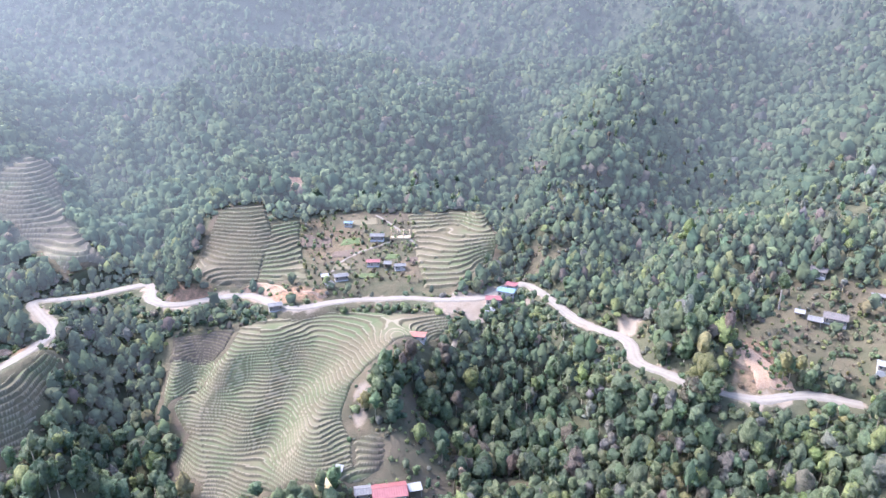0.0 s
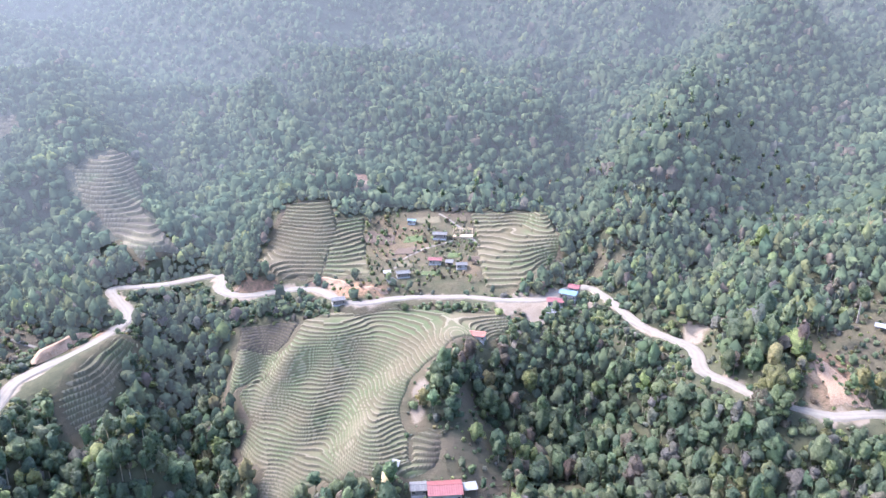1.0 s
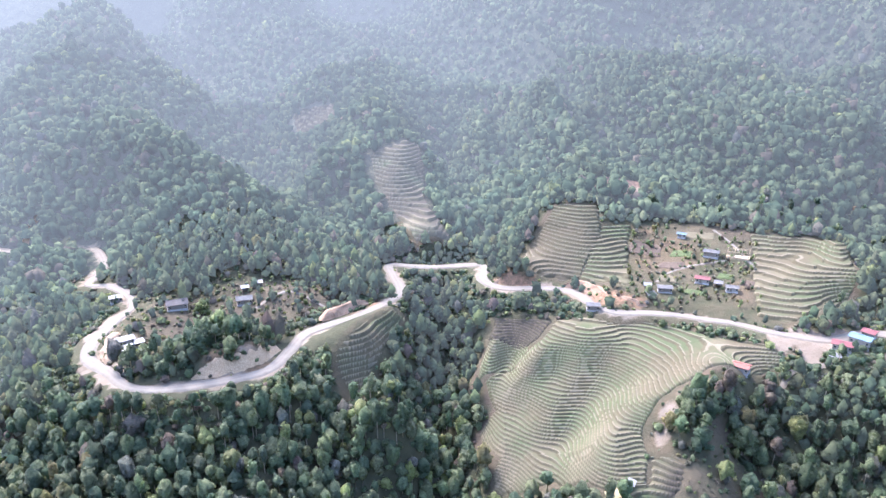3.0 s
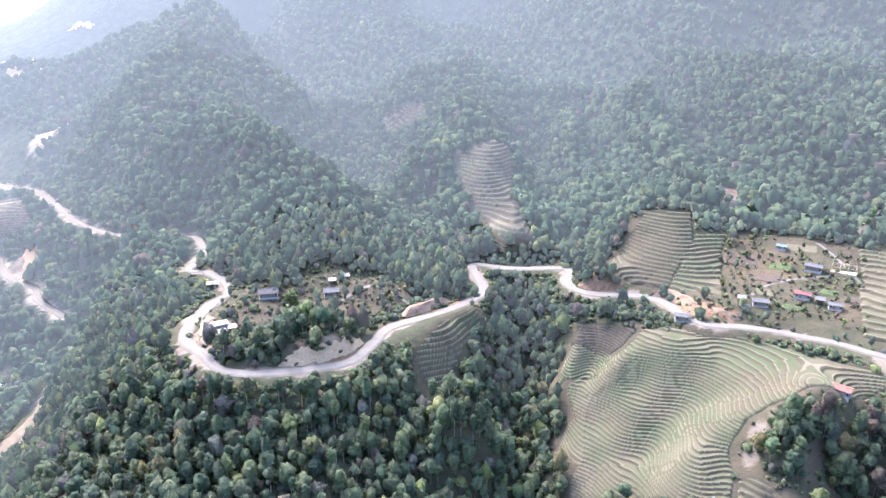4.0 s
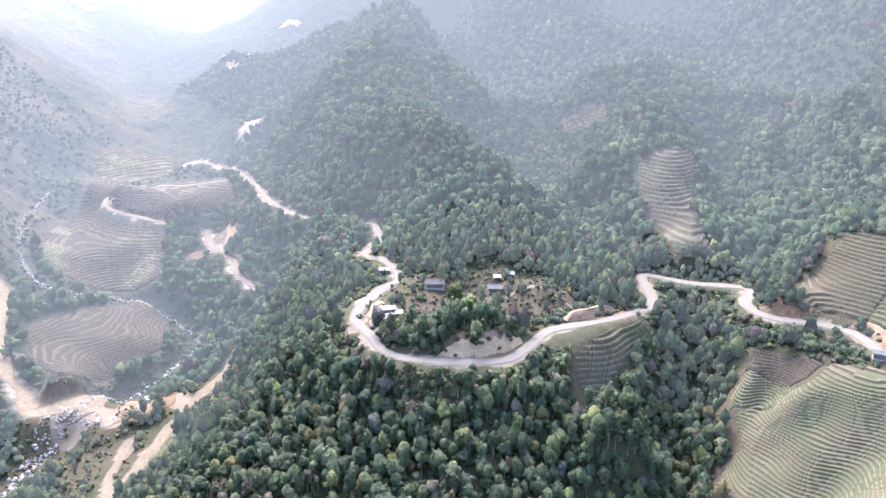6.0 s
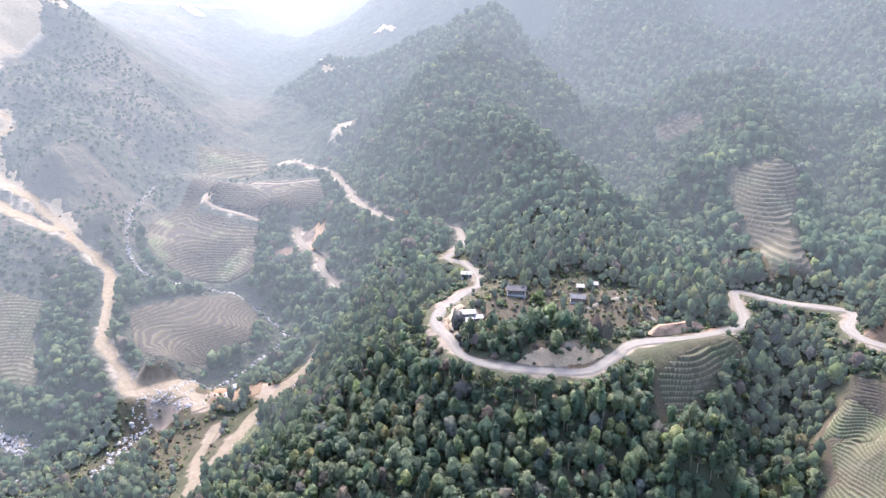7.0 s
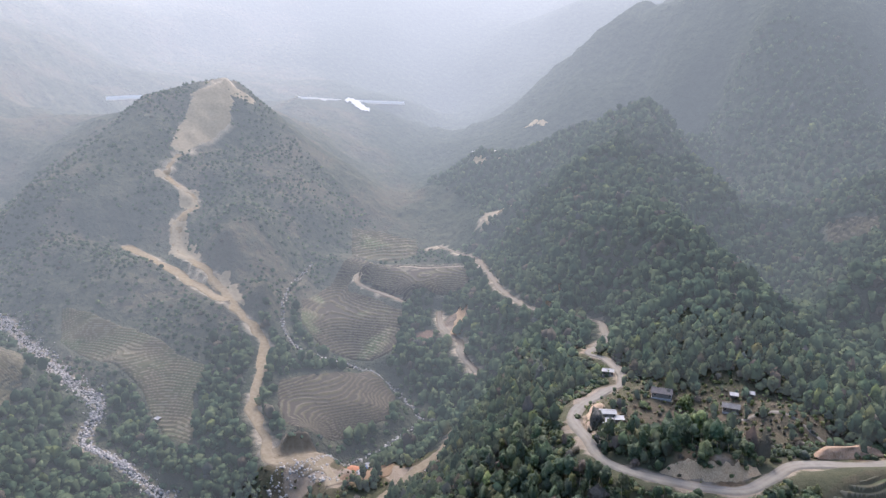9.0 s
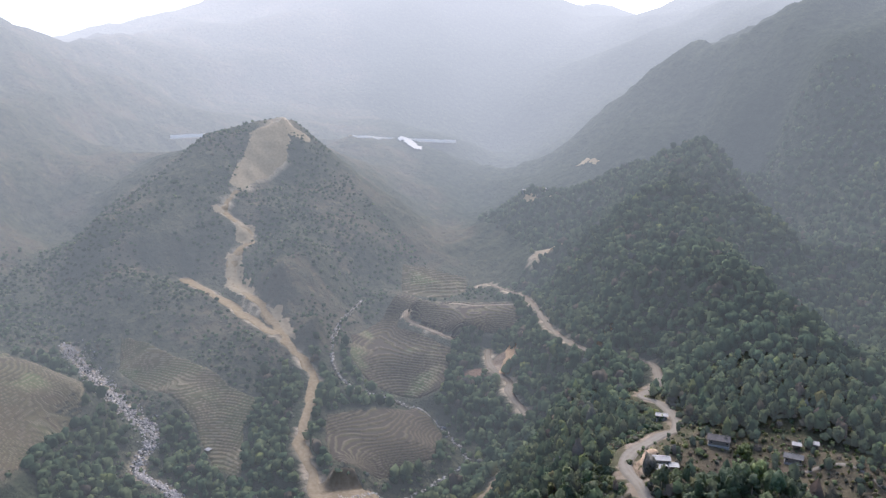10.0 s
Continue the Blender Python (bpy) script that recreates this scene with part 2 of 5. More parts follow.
FIELD_STEP_G = [(33, 268, 126.5), (39, 257, 126.5), (48, 249, 126.5), (54, 246, 126.5), (60, 235, 126.5)]
FIELD_STEP_H = [(31, 260, 123), (38, 247, 123), (48, 235, 123), (53, 231, 123)]
FIELD_STEP_I = [(32, 244, 119.5), (41, 236, 119.5), (45, 229, 119.5)]
FIELD_FLANK = [(90, 233, 137), (84, 224, 133), (75, 216, 129)]
PATCH_STEPS = [(35, 305, 145.5), (46, 305, 145.5), (53, 299, 146), (32, 294, 140.5), (42, 298, 141), (49, 299, 142.5), (30, 290, 134), (40, 291, 137.5)]
FIELD_SHOULDER = [(155, 272, 156), (131, 248, 152), (114, 234, 143), (107, 215, 134), (88, 209, 126)]
WOOD_BOWL = [(149, 262, 151), (170, 253, 148), (190, 232, 140), (204, 224, 146), (133, 237, 130), (168, 224, 120),
    (163, 200, 107), (167, 178, 119), (193, 177, 133), (191, 146, 137), (211, 131, 152), (227, 109, 156), (117, 200,
    118), (217, 98, 149)]
STREAM_GULLY = [(16, 390, 141), (28, 351, 138), (18, 319, 125), (5, 292, 118), (0, 268, 110), (4, 240, 104)]
GULLY_RIM = [(-24, 284, 159), (-17, 315, 163), (-13, 250, 150)]
GULLY_FIELD_EDGE = [(32, 316, 145), (27, 303, 130), (27, 293, 123), (24, 266, 117), (28, 242, 115)]
SPUR_FRONT = [(-190, 219, 109), (-146, 217, 132), (-135, 196, 130), (-100, 225, 145), (-92, 202, 133), (-57, 239,
    142), (-52, 214, 129), (-21, 255, 141), (-21, 231, 127), (-176, 246, 133)]
SPUR_TOP = [(-113, 276, 156), (-115, 315, 163), (-84, 288, 158), (-84, 335, 163), (-57, 320, 158), (-38, 358, 160)]
SPUR_RIDGE = [(-130, 373, 169), (-126, 406, 182), (-148, 446, 192), (-175, 468, 200), (-216, 527, 212), (-254, 609,
    232), (-305, 718, 256), (-369, 875, 295)]
SPUR_RIGHT_EDGE = [(-105, 427, 187), (-77, 418, 173), (-45, 402, 163), (-24, 392, 158)]
SPUR_LEFT = [(-187, 365, 148), (-234, 408, 153), (-336, 545, 166), (-290, 537, 191), (-389, 653, 201), (-465, 817,
    235), (-235, 354, 131), (-229, 322, 116), (-214, 270, 102)]
SPUR_GULLY = [(-44, 448, 165), (-109, 590, 159), (-157, 682, 177), (-219, 801, 201), (-309, 951, 258)]
MID_SPUR = [(15, 405, 163), (-7, 432, 172), (-17, 480, 190), (-29, 529, 204), (-40, 659, 228), (-52, 818, 248), (-115,
    1014, 295)]
SPUR_FIELD = [(-32, 499, 193), (5, 502, 192), (-24, 466, 181), (7, 439, 177), (-6, 424, 171), (21, 415, 165), (1, 407,
    166)]
MID_GULLY = [(35, 411, 157), (30, 474, 163), (24, 590, 172), (44, 689, 190), (48, 859, 234), (19, 1050, 309)]
MID_LEFT_SLOPE = [(-70, 515, 188), (-106, 682, 218), (-168, 884, 262)]
SKYLINE_RIDGE = [(-255, 1224, 504), (-359, 1301, 523), (-498, 1362, 506), (-680, 1448, 484), (-831, 1483, 427), (-996, 1499, 386), (-1196, 1476, 294)]
SKYLINE_SLOPE = [(-633, 1135, 350), (-717, 1084, 289), (-502, 922, 263), (-626, 843, 240), (-410, 1075, 360), (-293,
    1060, 416)]
CUT_BENCH = [(-512, 740, 182), (-412, 686, 197), (-615, 788, 193)]
RIVER = [(-1080, 1377, 309), (-1047, 1210, 272), (-787, 839, 176), (-668, 689, 164), (-593, 492, 133), (-529, 403,
    123), (-461, 360, 103), (-412, 397, 80), (-362, 387, 74), (-326, 372, 70), (-324, 349, 66), (-324, 322, 63),
    (-332, 292, 60), (-337, 270, 58), (-331, 243, 56), (-326, 202, 54)]
CAMP_FLAT = [(-293, 300, 70), (-293, 281, 70), (-309, 284, 69)]
BEHIND_PEAK = [(-437, 1031, 258), (-504, 1000, 248), (-358, 1040, 268), (-547, 955, 234)]
SIDE_RIVER = [(-920, 235, 144), (-1056, 308, 171), (-727, 223, 109), (-654, 220, 95), (-560, 216, 86), (-517, 216,
    79), (-489, 191, 69), (-449, 197, 64), (-398, 209, 42)]
LOOP_FIELD = [(-536, 434, 112), (-459, 386, 94), (-449, 456, 109), (-527, 505, 134), (-438, 493, 131), (-573, 515,
    136), (-387, 418, 99)]
ROUND_FIELD = [(-401, 307, 84), (-404, 367, 86), (-348, 348, 77), (-357, 295, 78), (-429, 347, 91), (-376, 329, 82)]
FLAT_FIELD = [(-639, 261, 113), (-583, 288, 108), (-523, 283, 92), (-493, 286, 89), (-467, 251, 70), (-548, 245, 96)]
LEFT_FIELD = [(-620, 158, 129), (-563, 176, 115), (-529, 132, 114), (-457, 108, 101), (-533, 172, 92)]
WORKS_HILL = [(-864, 578, 335), (-882, 533, 321), (-809, 516, 252), (-835, 652, 272), (-744, 683, 216), (-654, 543,
    187), (-623, 453, 186), (-935, 478, 297), (-885, 372, 233), (-880, 300, 189), (-781, 359, 199), (-745, 291, 160),
    (-662, 331, 154), (-608, 385, 177), (-527, 381, 144), (-622, 298, 120)]
FAR_ROAD = [(-1359, 636, 326), (-1320, 713, 330), (-1167, 943, 327), (-1177, 1083, 327), (-1154, 1249, 325), (-1166,
    1563, 368)]
LEFT_MOUNTAIN = [(-1839, 478, 560), (-1986, 683, 580), (-1440, 420, 388), (-1399, 542, 328), (-1165, 288, 271),
    (-1146, 356, 245)]
FAR_MOUNTAIN = [(-2530, 942, 646), (-2527, 1205, 774), (-2500, 1470, 902), (-2278, 2102, 1157), (-1767, 2424, 993),
    (-1540, 2457, 860), (-1407, 2536, 819), (-1313, 2586, 823), (-1185, 2647, 878), (-822, 2572, 925)]
FAR_MOUNTAIN_FOOT = [(-1744, 978, 402), (-1575, 1233, 422), (-1426, 1542, 431)]
NEAR_SIDE = [(0, 60, 120), (-150, 60, 95), (150, 20, 140), (0, -200, 200), (-300, 100, 62), (-450, 150, 70), (300,
    -100, 240), (-400, -200, 160), (260, 80, 190)]
OUTER = [(700, 300, 480), (900, 900, 650), (300, 1000, 560), (600, -300, 420), (-900, -300, 330), (-1500, 300, 420),
    (-1900, 1000, 520), (-300, 1500, 560), (0, 2500, 700), (1500, 0, 600), (0, -1500, 350), (-3000, 3000, 600), (2500,
    2500, 700), (-3000, -1000, 500), (2500, -2000, 500)]
FALLOW_FIELD = [(36, 311, 147.5), (46, 309, 148.5), (55, 305, 149.5), (41, 315, 151), (52, 313, 152), (62, 309, 154)]
ROUND_STUBBLE = [(176, 289, 160.9), (190, 302, 164.2), (206, 318, 168.2), (196, 345, 171.4), (222, 350, 174.6), (215, 362, 175.8), (175, 320, 165.7), (237, 345, 175.3), (185, 340, 169.7), (222, 322, 170.4), (164, 298, 161.2)]
SPUR_ABOVE_FIELD = [(6, 530, 199), (-48, 540, 200), (-20, 560, 214)]
GULLY_DROP = [(2, 368, 147), (16, 370, 146), (28, 368, 148), (12, 352, 137), (24, 350, 137), (15, 335, 131)]
MOUNTAIN_CREST = [(170, 1150, 470), (500, 1050, 480), (800, 800, 470), (900, 500, 470), (800, 100, 400), (-60, 1250,
    480)]
LANDFORMS = [MOUNTAIN_FOOT, FIELD_TOP_L, MOUNTAIN_MID, MOUNTAIN_HIGH, MOUNTAIN_GULLY, RIGHT_SPUR, RIGHT_GULLY,
    HUT_HILL, HUT_BENCH, FIELD_STEP_A, FIELD_STEP_B, FIELD_STEP_C, FIELD_STEP_D, FIELD_STEP_E, FIELD_STEP_F, FIELD_STEP_G, FIELD_STEP_H, FIELD_STEP_I, FIELD_FLANK, PATCH_STEPS,
    FIELD_SHOULDER, WOOD_BOWL, STREAM_GULLY, GULLY_RIM,
    GULLY_FIELD_EDGE, SPUR_FRONT, SPUR_TOP, SPUR_RIDGE, SPUR_RIGHT_EDGE, SPUR_LEFT, SPUR_GULLY, MID_SPUR, SPUR_FIELD,
    MID_GULLY, MID_LEFT_SLOPE, SKYLINE_RIDGE, SKYLINE_SLOPE, CUT_BENCH, RIVER, CAMP_FLAT, BEHIND_PEAK, SIDE_RIVER,
    LOOP_FIELD, ROUND_FIELD, FLAT_FIELD, LEFT_FIELD, WORKS_HILL, FAR_ROAD, LEFT_MOUNTAIN, FAR_MOUNTAIN,
    FAR_MOUNTAIN_FOOT, NEAR_SIDE, OUTER, FALLOW_FIELD, ROUND_STUBBLE, SPUR_ABOVE_FIELD, GULLY_DROP, MOUNTAIN_CREST]


def smooth01(a, lo, hi):
    u = np.clip((a - lo) / (hi - lo), 0, 1)
    return u * u * (3 - 2 * u)


def hash2(i, j, seed):
    n = (i.astype(np.int64) * 374761393 + j.astype(np.int64) * 668265263 + seed * 974711) & 0x7FFFFFFF
    n = ((n ^ (n >> 13)) * 1274126177) & 0x7FFFFFFF
    return ((n ^ (n >> 16)) & 0xFFFF) / 65535.0


def value_noise(x, y, seed=0):
    """Smooth noise between 0 and 1 with a cell of one unit."""
    i, j = np.floor(x), np.floor(y)
    u, v = x - i, y - j
    u, v = u * u * (3 - 2 * u), v * v * (3 - 2 * v)
    a, b = hash2(i, j, seed), hash2(i + 1, j, seed)
    c, d = hash2(i, j + 1, seed), hash2(i + 1, j + 1, seed)
    return (a * (1 - u) + b * u) * (1 - v) + (c * (1 - u) + d * u) * v


def fbm(x, y, size, octaves=4, seed=0):
    total, amount, sums = 0.0, 1.0, 0.0
    for k in range(octaves):
        total = total + amount * value_noise(x / size + 17.3 * k, y / size - 9.1 * k, seed + k)
        sums, amount, size = sums + amount, amount * 0.5, size * 0.5
    return total / sums


def resample(points, step):
    """A smooth line through points, sampled about every step metres."""
    p = np.array(points, float)
    p = np.vstack([2 * p[0] - p[1], p, 2 * p[-1] - p[-2]])
    out = []
    for k in range(1, len(p) - 2):
        n = max(1, int(np.linalg.norm(p[k + 1] - p[k]) / step))
        for s in np.arange(n) / n:
            a, b, c, d = p[k - 1:k + 3]
            out.append(0.5 * (2 * b + (c - a) * s + (2 * a - 5 * b + 4 * c - d) * s * s + (3 * b - a - 3 * c + d) * s ** 3))
    out.append(p[-2])
    return np.array(out)


MAIN_ROAD = ROAD_EAST + ROAD_HAIRPIN[1:] + ROAD_WEST[1:]
ROADS = [("main_road", MAIN_ROAD, 5.0), ("loop_road", LOOP_ROAD, 6.0), ("loop_lower_road", LOOP_LOWER, 6.0),
         ("slide_road", SLIDE_ROAD, 6.5), ("river_road", RIVER_ROAD, 6.5), ("river_track", RIVER_TRACK, 3.6),
         ("works_road", WORKS_ROAD, 8.5), ("works_spur_road", WORKS_SPUR, 10.0)]
ROAD_LINES = [resample(p, 3.0) for _, p, _ in ROADS]

anchors = [np.array(resample(p, 12.0)) for _, p, _ in ROADS]
for form in LANDFORMS:
    anchors.append(resample(form, 35.0) if form in (RIVER, SIDE_RIVER, SPUR_RIDGE, SPUR_GULLY, MID_SPUR, MID_GULLY, MOUNTAIN_GULLY,
                                                    RIGHT_SPUR, RIGHT_GULLY, SKYLINE_RIDGE, STREAM_GULLY, FAR_MOUNTAIN) else np.array(form, float))
anchors = np.vstack(anchors)
SOFT = 14.0
gaps = np.hypot(anchors[:, None, 0] - anchors[None, :, 0], anchors[:, None, 1] - anchors[None, :, 1])
keep = [k for k in range(len(anchors)) if not (gaps[k, :k] < 5).any()]
anchors = anchors[keep]
gaps = np.sqrt((gaps[np.ix_(keep, keep)]) ** 2 + SOFT ** 2)
weights = np.linalg.solve(np.block([[gaps + 0.0, np.ones((len(keep), 1))], [np.ones((1, len(keep))), np.zeros((1, 1))]]),
                          np.r_[anchors[:, 2], 0.0])


def base_height(x, y):
    """The broad shape of the land."""
    shape = np.shape(x)
    x, y = np.ravel(x), np.ravel(y)
    out = np.empty(len(x))
    for k in range(0, len(x), 20000):
        s = slice(k, k + 20000)
        r = np.sqrt((x[s, None] - anchors[:, 0]) ** 2 + (y[s, None] - anchors[:, 1]) ** 2 + SOFT ** 2)
        out[s] = r @ weights[:-1] + weights[-1]
    return out.reshape(shape)

# ---------------------------------------------------------------- the ground, one sheet


def grid_lines(lo, hi, step, low_end, high_end, growth=1.045, most=70.0):
    mid = list(np.arange(lo, hi + step, step))
    for end, sign in ((low_end, -1), (high_end, 1)):
        at, s = (mid[0] if sign < 0 else mid[-1]), step
        while (end - at) * sign > 0:
            s = min(s * growth, most)
            at += sign * s
            mid.insert(0, at) if sign < 0 else mid.append(at)
    return np.array(mid)


XS = grid_lines(-650, 430, 3.2, -4300, 3600)
YS = grid_lines(90, 600, 3.2, -2600, 4200)
GX, GY = np.meshgrid(XS, YS)
BASE = base_height(GX, GY)


def stamp(lines, reach):
    """For each ground vertex within reach of the lines: the distance, and the height and width of the nearest line point."""
    dist, height, width = (np.full(GX.shape, v) for v in (1e3, 0.0, 0.0))
    for line, w in lines:
        for x, y, z in line:
            i0, i1 = np.searchsorted(XS, (x - reach, x + reach))
            j0, j1 = np.searchsorted(YS, (y - reach, y + reach))
            d = np.hypot(GX[j0:j1, i0:i1] - x, GY[j0:j1, i0:i1] - y)
            near = d - w / 2 < dist[j0:j1, i0:i1]
            dist[j0:j1, i0:i1][near] = (d - w / 2)[near]
            height[j0:j1, i0:i1][near] = z
            width[j0:j1, i0:i1][near] = w
    return dist, height, width


def inside(poly, x, y):
    """How deep points lie inside a polygon: metres to its edge, negative outside."""
    poly = np.array(poly, float)
    a, b = poly, np.roll(poly, -1, 0)
    odd, near = np.zeros(np.shape(x), bool), np.full(np.shape(x), 1e9)
    for (ax, ay), (bx, by) in zip(a, b):
        if ay != by:
            odd ^= ((ay > y) != (by > y)) & (x < (bx - ax) * (y - ay) / (by - ay) + ax)
        s = np.clip(((x - ax) * (bx - ax) + (y - ay) * (by - ay)) / ((bx - ax) ** 2 + (by - ay) ** 2 + 1e-9), 0, 1)
        near = np.minimum(near, np.hypot(x - ax - s * (bx - ax), y - ay - s * (by - ay)))
    return np.where(odd, near, -near)


# Terraced fields: outline, rise of a step, cell, share of bare wet earth
FIELDS = [
    ("rice_terraces", "wide fan of harvested rice terraces with pale earth bunds", [(60, 298), (69, 309), (85, 309), (102, 306), (120, 298), (138, 286), (157, 274), (163, 265), (141, 258), (125, 255), (111, 251), (100, 246), (91, 238), (90, 226), (86, 216), (75, 215), (65, 219), (53, 228), (44, 228), (31, 234), (31, 242), (34, 246), (27, 260), (27, 265), (36, 270), (32, 285), (38, 289), (46, 289), (52, 294)], 0.86, 0.36, 0.0),
    ("rice_terraces", "small greenish rice terraces at the edge of the gully", [(36, 307), (51, 303), (54, 297), (46, 290), (38, 290), (30, 288), (27, 287), (31, 299), (32, 301)], 0.86, 0.36, 0.0),
    ("rice_terraces", "dark fallow terraces below the road", [(35, 308), (39, 319), (50, 317), (62, 313), (67, 309), (59, 300), (53, 300)], 0.85, 0.5, 1.0),
    ("rice_terraces", "brownish fallow terraces on the slope above the road", [(87, 415), (114, 411), (108, 381), (88, 349), (67, 356),
     (60, 375)], 1.3, 0.55, 0.55),
    ("rice_terraces", "narrow strip of pale terraces above the cut bank", [(112, 392), (129, 393), (112, 334), (90, 347)], 1.3, 0.55, 0.1),
    ("rice_terraces", "rounded stubble terraces beside the hamlet", [(195, 374), (221, 364), (238, 350), (226, 320), (212, 305), (176, 289),
     (164, 296), (183, 344)], 1.2, 0.55, 0.05),
    ("rice_terraces", "stepped fields on a wooded spur", [(-34, 513), (5, 534), (7, 450), (22, 411), (0, 406), (-28, 479)], 1.9, 0.8, 0.85),
    ("rice_terraces", "small fallow terraces below the bend", [(-37, 274), (-6, 322), (-2, 326), (-21, 277), (-24, 267), (-31, 264),
     (-35, 270)], 2.0, 0.5, 0.15),
    ("rice_terraces", "rounded terraces beside the works road", [(-429, 318), (-421, 347), (-406, 395), (-362, 382), (-338, 349),
     (-348, 313), (-358, 280), (-375, 282), (-402, 297)], 1.0, 0.9, 1.0),
    ("rice_terraces", "brown terraces inside the road loop", [(-536, 431), (-577, 545), (-458, 588), (-401, 536), (-444, 483), (-394, 418),
     (-456, 388), (-489, 392)], 1.4, 1.0, 1.0),
    ("rice_terraces", "flat grey-green terraces beside the side river", [(-675, 257), (-594, 283), (-492, 296), (-476, 271), (-425, 240),
     (-457, 235), (-515, 248), (-633, 237)], 1.2, 1.1, 0.5),
    ("rice_terraces", "brown curved terraces above the side river", [(-720, 169), (-627, 203), (-551, 180), (-496, 133), (-453, 98), (-520, 60),
     (-640, 90)], 1.3, 1.1, 0.75),
    ("rice_terraces", "bare reddish-brown terraces beside the farm", [(91, 225), (99, 225), (102, 219), (98, 210), (83, 211), (79, 214), (87, 215)], 1.3, 0.45, 1.0),
    ("rice_terraces", "distant fallow terraces high on the wooded spur", [(-117, 678), (-95, 668), (-74, 656), (-70, 638), (-92, 645), (-110, 652)], 2.4, 1.2, 0.9),
    ("rice_terraces", "brown terraces above the road loop", [(-590, 550), (-640, 600), (-625, 640), (-580, 655), (-545, 620), (-540, 572)], 1.8, 1.3, 0.7),
    ("rice_terraces", "short terraces below the river road", [(-258, 233), (-266, 265), (-251, 266), (-238, 248), (-248, 229)], 1.4, 0.8, 0.0),
]
# Open ground with grass and scrub: x, y, radius
CLEARINGS = [(-745, 380, 60), (-640, 330, 50), (-128, 305, 34), (-85, 315, 40), (-60, 322, 22), (272, 146, 28), (250, 148, 16), (243, 162, 12), (272, 118, 18), (292, 128, 18), (240, 285, 15), 
             (150, 345, 52), (125, 225, 14), (112, 205, 16), (146, 190, 13), (-262, 300, 26), (-330, 275, 40), (-290, 240, 22), (-322, 240, 16)]
# Bare cuts and slides: x, y, radius, red share
CUTS = [(102, 240, 5, 0.3), (109, 244, 5, 0.3), (97, 232, 5, 0.3), (120, 250, 5, 0.3), (-465, 675, 24, 0.1), (84, 335, 6, 0.7), (90, 331, 8, 0.9), (97, 325, 8, 0.95), (104, 320, 7, 0.95), (111, 317, 6, 0.9), (44, 352, 5, 0.8), (50, 351, 6, 0.95), (56, 350, 6, 0.95), (62, 350, 5, 0.9), (-68, 260, 9, 0.5),
        (-82, 254, 7, 0.5), (-34, 318, 5, 0.9), (-22, 327, 5, 0.9), (237, 150, 11, 0.65), (231, 147, 10, 0.6), (226, 142, 9, 0.4), (231, 245, 6, 0.5), (226, 226, 6, 0.5),
        (-378, 484, 15, 0.75), (-388, 452, 11, 0.95), (-300, 285, 16, 0.45), (-285, 300, 12, 0.35), (-330, 262, 14, 0.1), (-350, 262, 13, 0.15),
        (-132, 283, 9, 0.2), (200, 262, 9, 0.1), (172, 274, 14, 0.25), (139, 446, 16, 0.95), (130, 446, 13, 0.9), (140, 434, 12, 0.6), (-515, 560, 9, 0.3),
        (222, 205, 8, 0.2), (-540, 640, 10, 0.2), (-395, 566, 9, 0.1), (-308, 470, 9, 0.05)]
HILL_EARTH = [(-876, 536), (-884, 560), (-872, 590), (-850, 580), (-844, 566), (-820, 545), (-806, 478), (-818, 462)]   # tipped spoil slope
PLOT = [(134, 396), (163, 394), (195, 374), (185, 343), (163, 298), (138, 306), (114, 330), (120, 363)]

road_d, road_z, road_w = stamp([(l, w) for l, (_, _, w) in zip(ROAD_LINES, ROADS)], 32)
RIVERS = [("river", resample(RIVER[4:], 4.0), 4.5), ("side_river", resample(SIDE_RIVER[2:], 4.0), 9.0)]
river_d, river_z, _ = stamp([(l, w) for _, l, w in RIVERS], 40)
field_in = np.full(GX.shape, -1e3)
for _, _, outline, *_ in FIELDS:
    field_in = np.maximum(field_in, inside(outline, GX, GY))
plot_in = inside(PLOT, GX, GY) + 9 * (fbm(GX, GY, 16, 2, 77) - 0.5)

rough = smooth01(road_d, 6, 40) * smooth01(-field_in, 2, 30) * smooth01(river_d, 4, 40) * smooth01(-plot_in, 0, 25)
far = smooth01(np.hypot(GX, GY), 700, 1500)
reach_out = np.hypot(GX, GY)
east = smooth01(GX + 0.25 * GY, -380, -250)          # the wooded side of the valley
around = np.arctan2(GX, GY) * 620 + 0.3 * reach_out + 90 * (fbm(GX, GY, 190, 2, 41) - 0.5)
spurs = 0.42 - np.abs(2 * fbm(around, 0.3 * reach_out, 90, 3, 14) - 1)      # side spurs and gullies that run down the slopes
GZ = BASE + rough * ((fbm(GX, GY, 55, 4, 3) - 0.5) * 18 + spurs * 62 * smooth01(reach_out, 400, 620) * smooth01(-field_in, 10, 70) * (0.25 + 0.75 * east)
                     + far * (fbm(GX, GY, 330, 5, 8) - 0.5) * 150)
GZ = np.where(river_d < 40, GZ + (river_z - 1.5 - GZ) * (1 - smooth01(river_d, -2, 14)), GZ)
GZ = np.where(field_in > -8, GZ + (BASE - GZ) * smooth01(field_in, -8, 0) - 2.2 * smooth01(field_in, -0.5, 3.5), GZ)
# Roads: level beds with cut banks above and fill below
bank = GZ - road_z
reach = np.where(bank > 0, 5.0 + 0.5 * np.abs(bank), np.where(field_in > -14, 6.0, np.minimum(7.0 + 0.9 * np.abs(bank), 28.0)))
GZ = np.where(road_d < 32, np.where(road_d < 2.5, road_z - 0.45, road_z - 0.45 + (GZ - road_z + 0.45) * smooth01(road_d, 2.0, np.maximum(reach, 6.0))), GZ)

